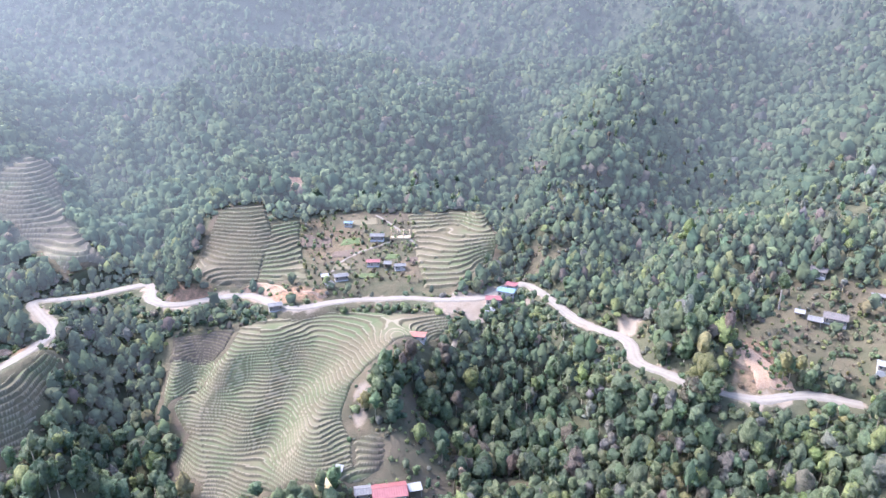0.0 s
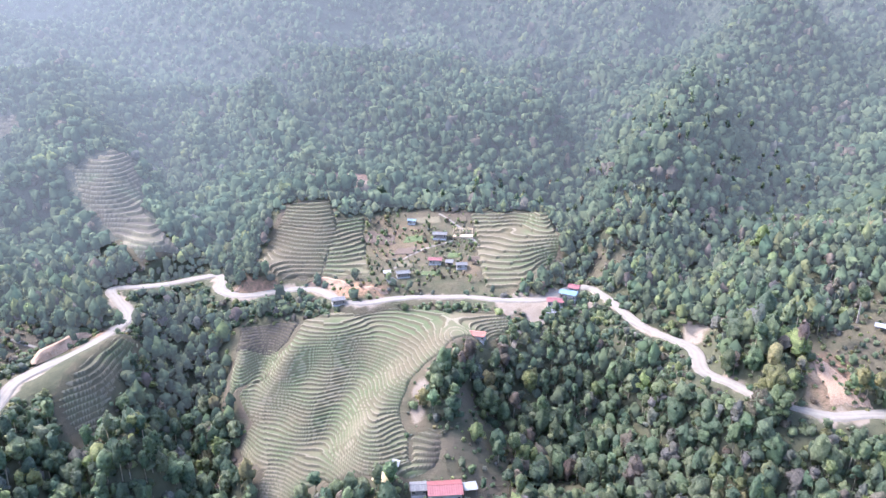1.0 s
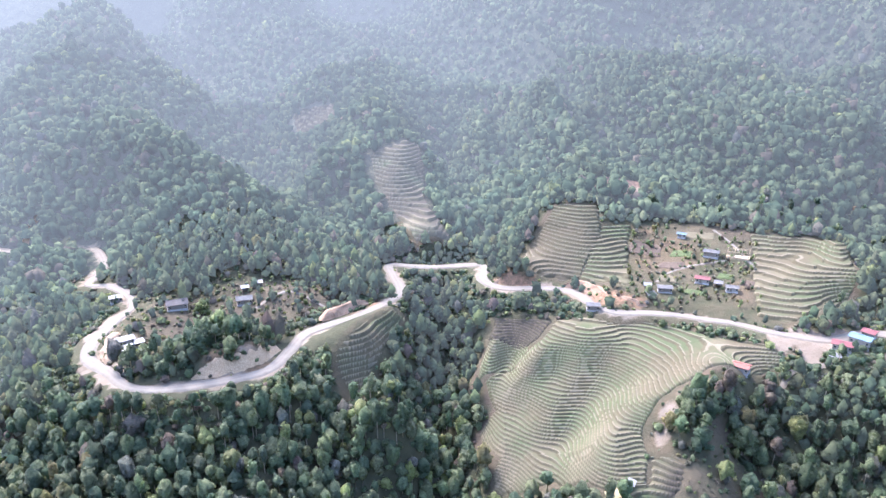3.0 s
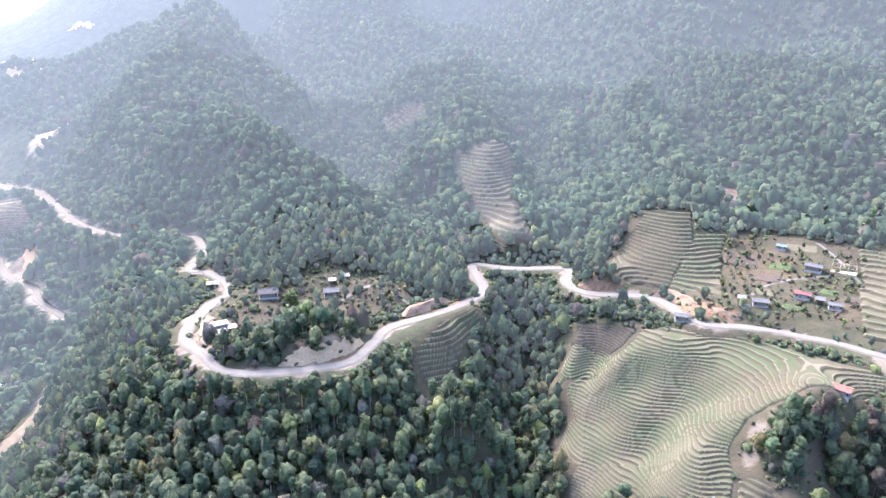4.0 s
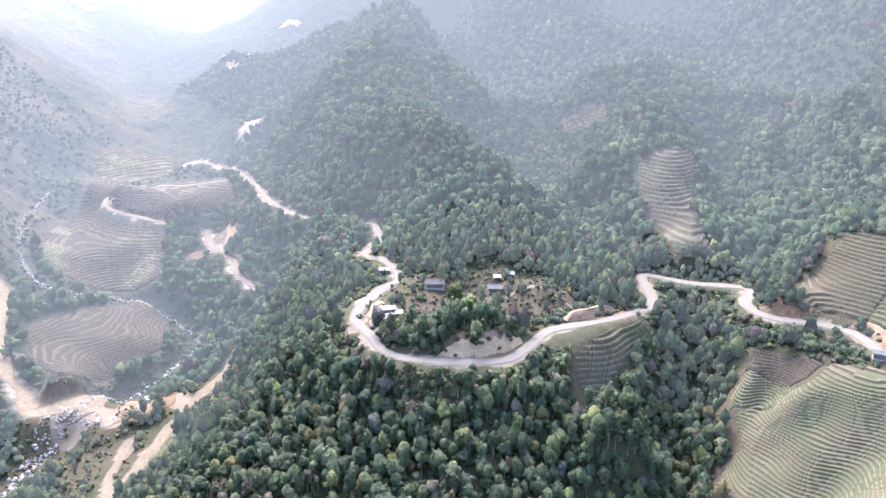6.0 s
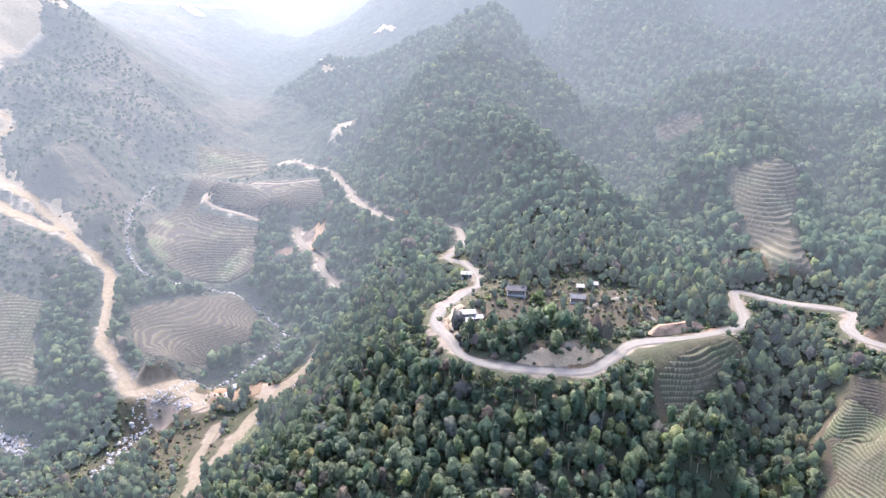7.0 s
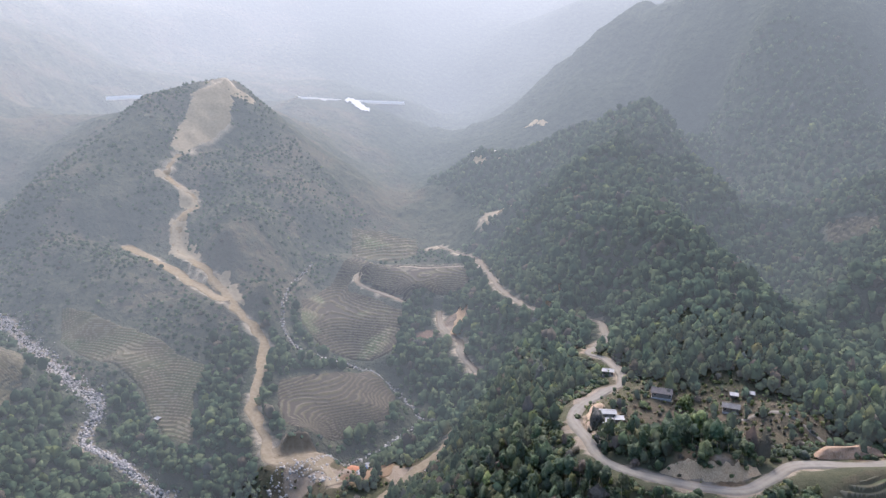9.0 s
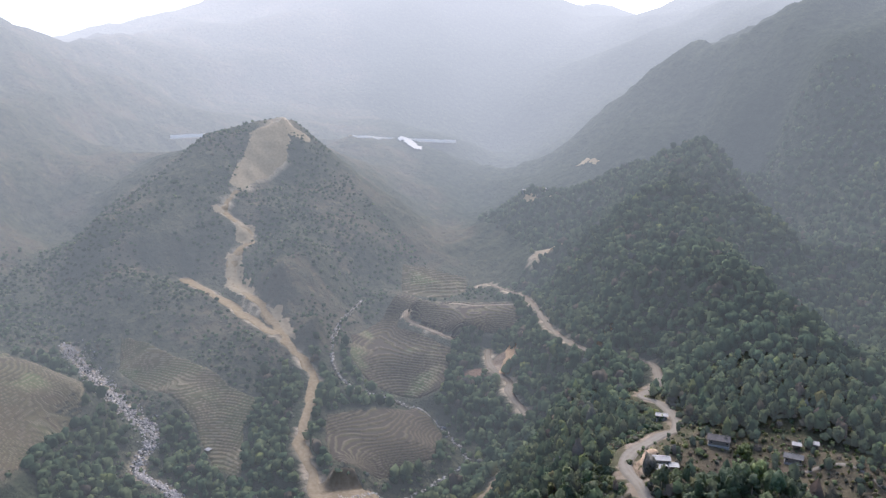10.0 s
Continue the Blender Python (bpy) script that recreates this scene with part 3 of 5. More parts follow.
# A steep cut stands above the hairpin
CUT_TOP = [(-91, 254), (-81, 256), (-73, 260), (-67, 266), (-65, 277), (-78, 288), (-100, 268)]
GZ = GZ + 4.5 * smooth01(inside(CUT_TOP, GX, GY), -2.5, 1.5) * smooth01(road_d, 1.5, 5.0)


def ground_z(x, y):
    """The height of the ground sheet."""
    i = np.clip(np.searchsorted(XS, x) - 1, 0, len(XS) - 2)
    j = np.clip(np.searchsorted(YS, y) - 1, 0, len(YS) - 2)
    u, v = (x - XS[i]) / (XS[i + 1] - XS[i]), (y - YS[j]) / (YS[j + 1] - YS[j])
    return (GZ[j, i] * (1 - u) + GZ[j, i + 1] * u) * (1 - v) + (GZ[j + 1, i] * (1 - u) + GZ[j + 1, i + 1] * u) * v


def look_up(grid, x, y):
    i = np.clip(np.searchsorted(XS, x), 0, len(XS) - 1)
    j = np.clip(np.searchsorted(YS, y), 0, len(YS) - 1)
    return grid[j, i]


n1, n2 = fbm(GX, GY, 14, 3, 21), fbm(GX, GY, 45, 3, 33)
soil = smooth01(2.6 + 11 * (n1 - 0.5) - road_d, 0, 3.0) * np.where(bank > 0.3, 0.75, 1.0)
side_d = stamp([(RIVERS[1][1], 9.0)], 30)[0]
soil = np.maximum(soil, smooth01(1.5 - side_d + 9 * (n1 - 0.5), 0, 3) * 0.85)
red = np.zeros(GX.shape)
for x, y, r, share in CUTS:
    hit = smooth01(r * (0.75 + 0.6 * n1) - np.hypot(GX - x, GY - y), 0, 3.5)
    soil, red = np.maximum(soil, hit * (1 - 0.95 * share)), np.maximum(red, hit * share)
soil *= 0.45 + 0.55 * smooth01(fbm(GX, GY, 7, 2, 55), 0.35, 0.5)
soil = np.maximum(soil, smooth01(inside(HILL_EARTH, GX, GY) + 10 * (n1 - 0.5), -2, 4))
grass = smooth01(field_in, -5, -1)
for x, y, r in CLEARINGS:
    grass = np.maximum(grass, smooth01(r * (0.8 + 0.5 * n1) - np.hypot(GX - x, GY - y), -4, 6))
hill = smooth01(-GX, 470, 560) * smooth01(GY, 150, 260) * (1 - smooth01(GY + 0.6 * GX, 330, 420))
grass = np.maximum(grass, hill * (0.35 + 0.9 * n2))
grass = np.maximum(grass, smooth01(plot_in, -4, 2))
red = np.maximum(red, smooth01(plot_in, -2, 6) * smooth01(n2, 0.42, 0.6) * 0.22)
red = np.maximum(red, hill * smooth01(n2, 0.55, 0.68) * 0.5)
grass = np.maximum(grass, smooth01(14 - river_d, 0, 10) * 0.5)


def grid_mesh(name, x, y, z, faces, layers):
    """A mesh of quads from flat arrays, with colour layers on its points."""
    me = bpy.data.meshes.new(name)
    me.vertices.add(len(x))
    me.vertices.foreach_set("co", np.stack([x, y, z], -1).astype(np.float32).ravel())
    k = faces.shape[1]
    me.loops.add(faces.size)
    me.loops.foreach_set("vertex_index", faces.astype(np.int32).ravel())
    me.polygons.add(len(faces))
    me.polygons.foreach_set("loop_start", np.arange(0, faces.size, k, dtype=np.int32))
    me.polygons.foreach_set("use_smooth", np.ones(len(faces), bool))
    for key, rgb in layers.items():
        a = me.color_attributes.new(key, "FLOAT_COLOR", "POINT")
        a.data.foreach_set("color", np.concatenate([rgb, np.ones((len(x), 1))], 1).astype(np.float32).ravel())
    me.update(calc_edges=True)
    me.validate()
    return me


def quads(ny, nx):
    k = np.arange(ny * nx).reshape(ny, nx)
    return np.stack([k[:-1, :-1], k[:-1, 1:], k[1:, 1:], k[1:, :-1]], -1).reshape(-1, 4)


ALL = quads(*GX.shape)
radius = np.hypot(GX, GY)
centre_r = radius.ravel()[ALL].min(1)
cover = np.stack([soil, grass, red], -1).reshape(-1, 3)
HAZE_FROM = 430
# Painted haze: emitted brightness by distance from the camera's spot (the origin), in steps
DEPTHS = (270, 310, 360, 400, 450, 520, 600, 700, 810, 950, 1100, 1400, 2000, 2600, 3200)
toward_sun = np.interp(np.degrees(np.arctan2(-GX, GY)), (-45, -20, 5, 36, 50), (0.78, 0.92, 1.18, 1.2, 1.25))   # the painted haze is brightest under the sun
HAZE_LIGHT = np.interp(radius, DEPTHS, (0.004, 0.0105, 0.0165, 0.0205, 0.027, 0.0365, 0.0475, 0.0575, 0.0655, 0.071, 0.085, 0.124, 0.20, 0.305, 0.345))
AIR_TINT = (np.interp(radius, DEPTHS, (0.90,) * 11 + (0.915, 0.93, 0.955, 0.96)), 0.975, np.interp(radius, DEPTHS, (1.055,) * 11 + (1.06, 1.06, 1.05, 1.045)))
GLOW = [0.92 * toward_sun * HAZE_LIGHT * tint for tint in AIR_TINT]
# Bare soil gets extra warm glow, standing in for light on its shaded slopes.
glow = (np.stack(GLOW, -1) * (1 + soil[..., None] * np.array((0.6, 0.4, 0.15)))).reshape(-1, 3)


def land(name, faces, material, label, category):
    used, inv = np.unique(faces, return_inverse=True)
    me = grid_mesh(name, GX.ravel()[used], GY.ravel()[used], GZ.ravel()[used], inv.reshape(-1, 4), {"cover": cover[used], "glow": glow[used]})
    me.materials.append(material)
    return tagged(new(name, me), label, category, kind="structure")


lumps = smooth01(radius, 640, 760) * rough
GZ = GZ + lumps * 9.0 * (fbm(GX, GY, 13, 2, 61) - 0.4)
ground = land("ground", ALL[centre_r < HAZE_FROM], GROUND, "wooded mountain slopes with scrub, bare cuts and valley floor", "ground")
# The same ground from HAZE_FROM on, with painted haze in its emission
land("hazed_ground", ALL[centre_r >= HAZE_FROM], HAZED_SLOPES, "hillsides and mountain chain beyond 430 m, their haze painted on as glow", "distant mountains")


# ---------------------------------------------------------------- roads and rivers


def ribbon(name, line, width, material, label, category, lift, sag, ragged, seed, crown=0.0):
    """A strip that follows a line, with uneven edges and skirts that reach into the ground."""
    p = np.array(line)
    d = np.gradient(p[:, :2], axis=0)
    d /= np.linalg.norm(d, axis=1)[:, None] + 1e-9
    nrm = np.stack([-d[:, 1], d[:, 0]], -1)
    s = np.arange(len(p)) * 1.0
    cols = np.array([-1.0, -0.94, -0.7, -0.35, 0, 0.35, 0.7, 0.94, 1.0])
    rows = []
    for c in cols:
        e = width / 2 + ragged * (value_noise(s / 4.0, s * 0 + np.sign(c), seed) - 0.4)
        off = c * e + (1.2 * np.sign(c) if abs(c) == 1 else 0)
        z = p[:, 2] + lift + crown * (1 - c * c) + (-sag if abs(c) == 1 else 0) - 0.06 * (abs(c) == 0.35)
        rows.append(np.stack([p[:, 0] + nrm[:, 0] * off, p[:, 1] + nrm[:, 1] * off, z], -1))
    v = np.stack(rows, 1)
    tracks = np.repeat(np.array([0, 0.1, 0.1, 1.0, 0.2, 1.0, 0.1, 0.1, 0])[None], len(p), 0)
    f = quads(len(p), len(cols))[:, ::-1]
    v = v.reshape(-1, 3)
    # Works roads take a warmed part of the painted haze as glow
    me = grid_mesh(name, v[:, 0], v[:, 1], v[:, 2], f, {"across": np.repeat(tracks.reshape(-1, 1), 3, 1), **({"glow": np.array((0.62, 0.54, 0.44)) * look_up(glow.reshape(*GX.shape, 3), v[:, 0], v[:, 1])} if material is FRESH_HAZED else {})})
    me.materials.append(material)
    return tagged(new(name, me), label, category, kind="structure")


ROAD_LABELS = {"main_road": "pale dusty unpaved mountain road cut into the slope", "works_road": "wide earthworks road climbing a bare hill",
               "river_road": "pale dirt road beside the river", "river_track": "narrow dirt track beside the river"}
for k, ((name, _, w), line) in enumerate(zip(ROADS, ROAD_LINES)):
    ribbon(name, line, w, FRESH_HAZED if "works" in name else FRESH_EARTH if name.startswith("river") else ROAD_DUST, ROAD_LABELS.get(name, "pale dusty unpaved track across the slope"), "road", 0.0, 1.6, 6.0 if "works" in name else 2.2, 50 + k, 0.08)

WATER_N = Nodes("river_water", 0.55, 0.2)
WATER_N.color(WATER_N.mix(WATER_N.ramp(WATER_N.noise(2.0, 4), 0.58, 0.7), (0.04, 0.048, 0.042), (0.17, 0.175, 0.165))).bump(WATER_N.noise(0.8), 0.2, 0.6)
ROCK = plain("river_rock", (0.29, 0.27, 0.24), (0.46, 0.44, 0.40), 1.2, 0.9, local=False, depth=0.1)
for k, (name, line, w) in enumerate(RIVERS):
    low = line.copy()
    low[:, 2] = ground_z(low[:, 0], low[:, 1]) + 0.35
    low = low[:-24] if name == "river" else low         # below the crossing the stream runs hidden among rocks
    ribbon(name, low, w * 0.42, WATER_N.mat, "shallow rocky mountain river", "river", 0.0, 1.5, 3.0, 80 + k)


def boulders(name, line, width, count, seed, label):
    """Loose rocks along a river bed, joined."""
    r = np.random.default_rng(seed)
    iv, jf = ico(1)
    k = r.integers(0, len(line), count)
    c = line[k] + np.c_[r.normal(0, 1, (count, 2)) * (width * (0.2 + 0.7 * value_noise(k / 9.0, k * 0.0, seed)))[:, None], np.zeros(count)]
    size = r.uniform(0.3, 1.25, count) ** 1.6
    v = c[:, None] + iv[None] * (1 + r.normal(0, 0.18, (count, len(iv), 1))) * size[:, None, None] * r.uniform(0.6, 1.2, (count, 1, 3))
    v[:, :, 2] += ground_z(c[:, 0], c[:, 1])[:, None] - c[:, 2][:, None]
    f = jf[None] + (np.arange(count) * len(iv))[:, None, None]
    v = v.reshape(-1, 3)
    me = grid_mesh(name, v[:, 0], v[:, 1], v[:, 2], f.reshape(-1, 3), {})
    me.materials.append(ROCK)
    return tagged(new(name, me), label, "rocks", kind="stuff")


def ico(levels):
    bm = bmesh.new()
    bmesh.ops.create_icosphere(bm, subdivisions=levels, radius=1.0)
    v = np.array([x.co[:] for x in bm.verts])
    f = np.array([[x.index for x in p.verts] for p in bm.faces])
    bm.free()
    return v, f


for k, (name, line, w) in enumerate(RIVERS):
    boulders("boulders", line, w * (0.5, 0.85)[k], (900, 3000)[k], 7 + k, "pale grey boulders along the river bed")
boulders("boulders", ROAD_LINES[4][20:60] + np.array((7.0, 1.0, 0)), 3.0, 260, 12, "broken pale rocks tipped beside the dirt road")
boulders("boulders", resample([(-338, 268, 60), (-320, 262, 60), (-305, 268, 60)], 2.0), 6.0, 70, 14, "pale rocks tipped at the river crossing")

boulders("boulders", resample([(-321, 274, 60), (-341, 262, 60), (-336, 236, 60), (-326, 211, 60), (-309, 192, 60)], 2.0), 5.0, 300, 16, "pale rocks strewn along the stream below the crossing")
boulders("boulders", resample([(-411, 207, 60), (-387, 205, 60), (-377, 181, 60)], 2.0), 7.0, 260, 18, "pale rocks on the river bank")

for a, b, lift in ((0, 2, 2), (2, 4, 2)):
    line = resample([(x, y, z + lift) for x, y, z in FAR_ROAD[a:b + 1]], 12.0)[:: 1]
    line = line[: len(line) // 3] if a == 0 else line
    line[:, 2] = np.maximum(line[:, 2], ground_z(line[:, 0], line[:, 1]) + 3)
    far_strip = ribbon("road", line, 14.0, GLOW_EARTH, "pale earthworks road across the distant slope", "road", 0.0, 7.0, 9.0, 95)


def cut_bank(base, lean, most, material, label, seed):
    """A raw bank cut above a road: it rises from its foot line to the slope behind, ribbed by runoff."""
    p = resample(base, 1.0)
    d = np.gradient(p[:, :2], axis=0)
    d /= np.linalg.norm(d, axis=1)[:, None]
    out = np.stack([-d[:, 1], d[:, 0]], -1)            # into the slope
    ends = np.minimum(1, np.minimum(np.arange(len(p)), np.arange(len(p))[::-1]) / 7.0)
    tall = most * (0.7 + 0.5 * value_noise(np.arange(len(p)) / 9.0, np.zeros(len(p)), seed)) * np.sqrt(ends) + 0.2
    rows = []
    for k in range(11):
        u = k / 10
        rib = (value_noise(np.arange(len(p)) / 2.2, np.full(len(p), u * 1.3), seed + 1) - 0.5) * 2.0 * np.sin(u * math.pi)
        off = u * tall * lean - rib - 0.5 * (value_noise(np.arange(len(p)) / 0.9, np.full(len(p), u * 4.0), seed + 2) - 0.5)
        z = p[:, 2] - 0.6 + u * (tall + 0.6)
        rows.append(np.stack([p[:, 0] + out[:, 0] * off, p[:, 1] + out[:, 1] * off, z], -1))
    for back, down in ((2.5, 0.8), (4.0, 5.0)):
        off = tall * lean + back
        rows.append(np.stack([p[:, 0] + out[:, 0] * off, p[:, 1] + out[:, 1] * off, p[:, 2] + tall - down], -1))
    v = np.stack(rows, 0)
    me = grid_mesh("bank", *v.reshape(-1, 3).T, quads(len(rows), len(p)), {})
    me.materials.append(material)
    return tagged(new("bank", me), label, "earth bank", kind="structure")


cut_bank([(78, 344, 158), (86, 340, 158), (92, 330, 159), (98, 322, 159), (106, 315, 159), (116, 312, 159)], 0.95, 3.6, ORANGE_CLAY,
         "raw orange cut bank above the road", 5)
cut_bank([(42, 350, 159), (49, 350, 159), (56, 351, 158), (64, 351, 158)], 0.95, 3.4, ORANGE_CLAY, "low orange cut bank above the road", 7)
cut_bank([(-46, 303, 160), (-38, 312, 159), (-32, 318, 159), (-25, 326, 159)], 0.8, 3.5, ORANGE_CLAY, "small orange cut above the road", 9)
cut_bank([(-132, 264, 160), (-138, 272, 160), (-141, 284, 160), (-140, 296, 159)][::-1], 0.6, 3.0, PALE_CLAY, "low pale cut beside the bend", 13)


def spread(name, outline, material, label, category, seed, cell=2.5, lift=0.7, ragged=7.0):
    """Tipped earth that covers the slope inside an outline with a ragged edge."""
    o = np.array(outline, float)
    fx, fy = np.meshgrid(*(np.arange(o[:, k].min() - 4, o[:, k].max() + 4, cell) for k in (0, 1)))
    depth = inside(outline, fx, fy) + ragged * (fbm(fx, fy, 11, 3, seed) - 0.5)
    z = ground_z(fx, fy) + lift + (1.1 if cell > 2 else 0.25) * (fbm(fx, fy, 8, 3, seed + 1) - 0.5) - 2.5 * smooth01(-depth, -0.5, 1.5)
    f = quads(*fx.shape)
    f = f[depth.ravel()[f].min(1) > -1.5]
    used, inv = np.unique(f, return_inverse=True)
    # With the hazed earth material, a warm painted glow brightens the backlit spoil
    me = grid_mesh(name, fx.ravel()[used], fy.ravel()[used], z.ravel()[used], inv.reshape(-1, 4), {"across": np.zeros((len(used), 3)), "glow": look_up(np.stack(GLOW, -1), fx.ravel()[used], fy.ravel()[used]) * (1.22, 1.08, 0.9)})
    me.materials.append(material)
    return tagged(new(name, me), label, category, kind="structure")


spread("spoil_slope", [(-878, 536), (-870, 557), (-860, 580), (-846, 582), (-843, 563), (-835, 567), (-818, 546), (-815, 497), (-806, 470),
                       (-824, 458), (-858, 502), (-868, 518)], FRESH_HAZED, "cream spoil tipped down the top of the works hill", "earth slope", 31, 3.0)
spread("spoil_slope", [(-803, 420), (-796, 432), (-782, 430), (-786, 420)], FRESH_HAZED, "pale spoil at the bend of the works road", "earth slope", 33)
spread("spoil_slope", [(-764, 434), (-740, 448), (-724, 432), (-733, 418), (-748, 424)], FRESH_HAZED, "pale spoil beside the upper works road", "earth slope", 35)
spread("spoil_slope", [(-730, 404), (-709, 413), (-680, 398), (-639, 384), (-650, 370), (-690, 376)], FRESH_HAZED, "cream earth tipped below the works road", "earth slope", 37, ragged=11.0)
spread("spoil_slope", [(-600, 374), (-583, 378), (-533, 362), (-563, 362)], FRESH_HAZED, "pale gully of spilled earth below the works road", "earth slope", 39, ragged=12.0)
spread("spoil_slope", [(-882, 526), (-872, 548), (-854, 580), (-838, 604), (-830, 592), (-838, 570), (-850, 560), (-862, 533)], FRESH_HAZED,
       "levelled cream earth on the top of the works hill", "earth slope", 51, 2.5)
spread("spoil_slope", [(-1152, 1050), (-1118, 1078), (-1056, 1062), (-1078, 1042)], GLOW_EARTH, "white scar below the distant earthworks road", "earth slope", 52, 5.0, 4.0, 16.0)
spread("junction_ground", [(-364, 261), (-354, 284), (-331, 287), (-319, 273), (-334, 262), (-347, 253)], FRESH_EARTH,
       "trampled tan earth where the works road meets the river", "bare ground", 53, 1.2, 0.5, 5.0)
spread("camp_ground", [(-301, 275), (-311, 291), (-306, 307), (-293, 309), (-284, 293), (-288, 277)], CAMP_CLAY,
       "scraped tan ground of a small works camp", "bare ground", 55, 1.0, 0.4, 5.0)
spread("cleared_pad", [(-493, 684), (-466, 698), (-440, 664), (-468, 655)], FRESH_HAZED, "small cleared earth pad on the wooded mountainside", "earth pad", 41, lift=2.0)
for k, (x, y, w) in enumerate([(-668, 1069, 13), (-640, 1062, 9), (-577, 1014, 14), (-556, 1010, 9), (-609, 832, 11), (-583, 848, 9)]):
    spread("village_ground", [(x - w, y - w * 0.5), (x + w * 0.3, y - w * 0.8), (x + w, y + w * 0.2), (x - w * 0.2, y + w * 0.7)], FRESH_HAZED,
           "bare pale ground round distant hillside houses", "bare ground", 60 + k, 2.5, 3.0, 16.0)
spread("earth_slide", [(-272, 455), (-268, 472), (-260, 470), (-264, 455)], PALE_CLAY, "reddish slide above the road in the wood", "earth slide", 43, 2.0)
spread("earth_slide", [(-370, 464), (-394, 508), (-384, 508), (-361, 470)], PALE_CLAY, "tall reddish slide beside the dirt track", "earth slide", 45, 2.0)
spread("earth_slide", [(237, 160), (228, 146), (222, 139), (236, 131), (240, 142)], ORANGE_CLAY, "tan earth slide running down to the road", "earth slide", 47, 1.5, 0.4, 4.0)
spread("bank", [(-92, 250), (-82, 252), (-72, 256.5), (-64, 263.5), (-60.5, 275), (-64, 277), (-67.5, 267.5), (-75, 260), (-84, 255)], TAN_CLAY,
       "pale ribbed cut bank above the hairpin road", "earth bank", 49, 0.9, 0.35, 4.0)

TILLED = plain("tilled_soil", (0.085, 0.062, 0.043), (0.14, 0.105, 0.075), 1.5, 0.95, local=False, depth=0.2)
GREENS = plain("vegetable_rows", (0.055, 0.08, 0.028), (0.12, 0.15, 0.055), 0.9, 0.9, local=False, depth=0.3)
STUBBLE = plain("dry_stubble", (0.12, 0.105, 0.06), (0.18, 0.155, 0.095), 1.2, 0.95, local=False, depth=0.15)
for k, (x, y, w, d, soil_kind, label) in enumerate([
        (132, 372, 20, 13, TILLED, "dark tilled garden plot on the hamlet slope"), (140, 352, 14, 9, TILLED, "dark tilled garden plot beside a footpath"),
        (165, 378, 18, 9, STUBBLE, "dry stubble plot above the hamlet"), (143, 322, 11, 6, GREENS, "green vegetable plot between the houses"),
        (164, 334, 9, 6, GREENS, "green vegetable plot beside a house"), (172, 325, 10, 7, TILLED, "small tilled plot behind the houses"),
        (150, 362, 13, 8, GREENS, "patchy green plot on the hamlet slope"), (134, 338, 10, 7, STUBBLE, "dry stubble plot below the footpath")]):
    c, n = math.cos(radians(-28)), math.sin(radians(-28))
    spread("garden_plot", [(x + c * a * w / 2 - n * b * d / 2, y + n * a * w / 2 + c * b * d / 2) for a, b in ((-1, -1), (1, -0.8), (0.9, 1), (-0.8, 0.9))],
           soil_kind, label, "garden plot", 120 + k, 0.9, 0.3, 3.0)

# ---------------------------------------------------------------- terraced fields
# Each field: the slope cut into level steps with a bund along each lip.


# Weaker share of the painted haze, emitted by fields beyond HAZE_FROM
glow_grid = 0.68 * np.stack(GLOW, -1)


def pieces(faces):
    """Faces sorted into patches that hang together by their edges; crumbs are left out."""
    top = list(range(len(faces)))

    def root(k):
        while top[k] != k:
            top[k] = top[top[k]]
            k = top[k]
        return k

    edges = {}
    for n, q in enumerate(faces.tolist()):
        for a, b in zip(q, q[1:] + q[:1]):
            other = edges.setdefault((a, b) if a < b else (b, a), n)
            if other != n:
                top[root(n)] = root(other)
    ids = np.array([root(n) for n in range(len(faces))])
    kinds, counts = np.unique(ids, return_counts=True)
    return [faces[ids == k] for k, c in zip(kinds, counts) if c >= 5]


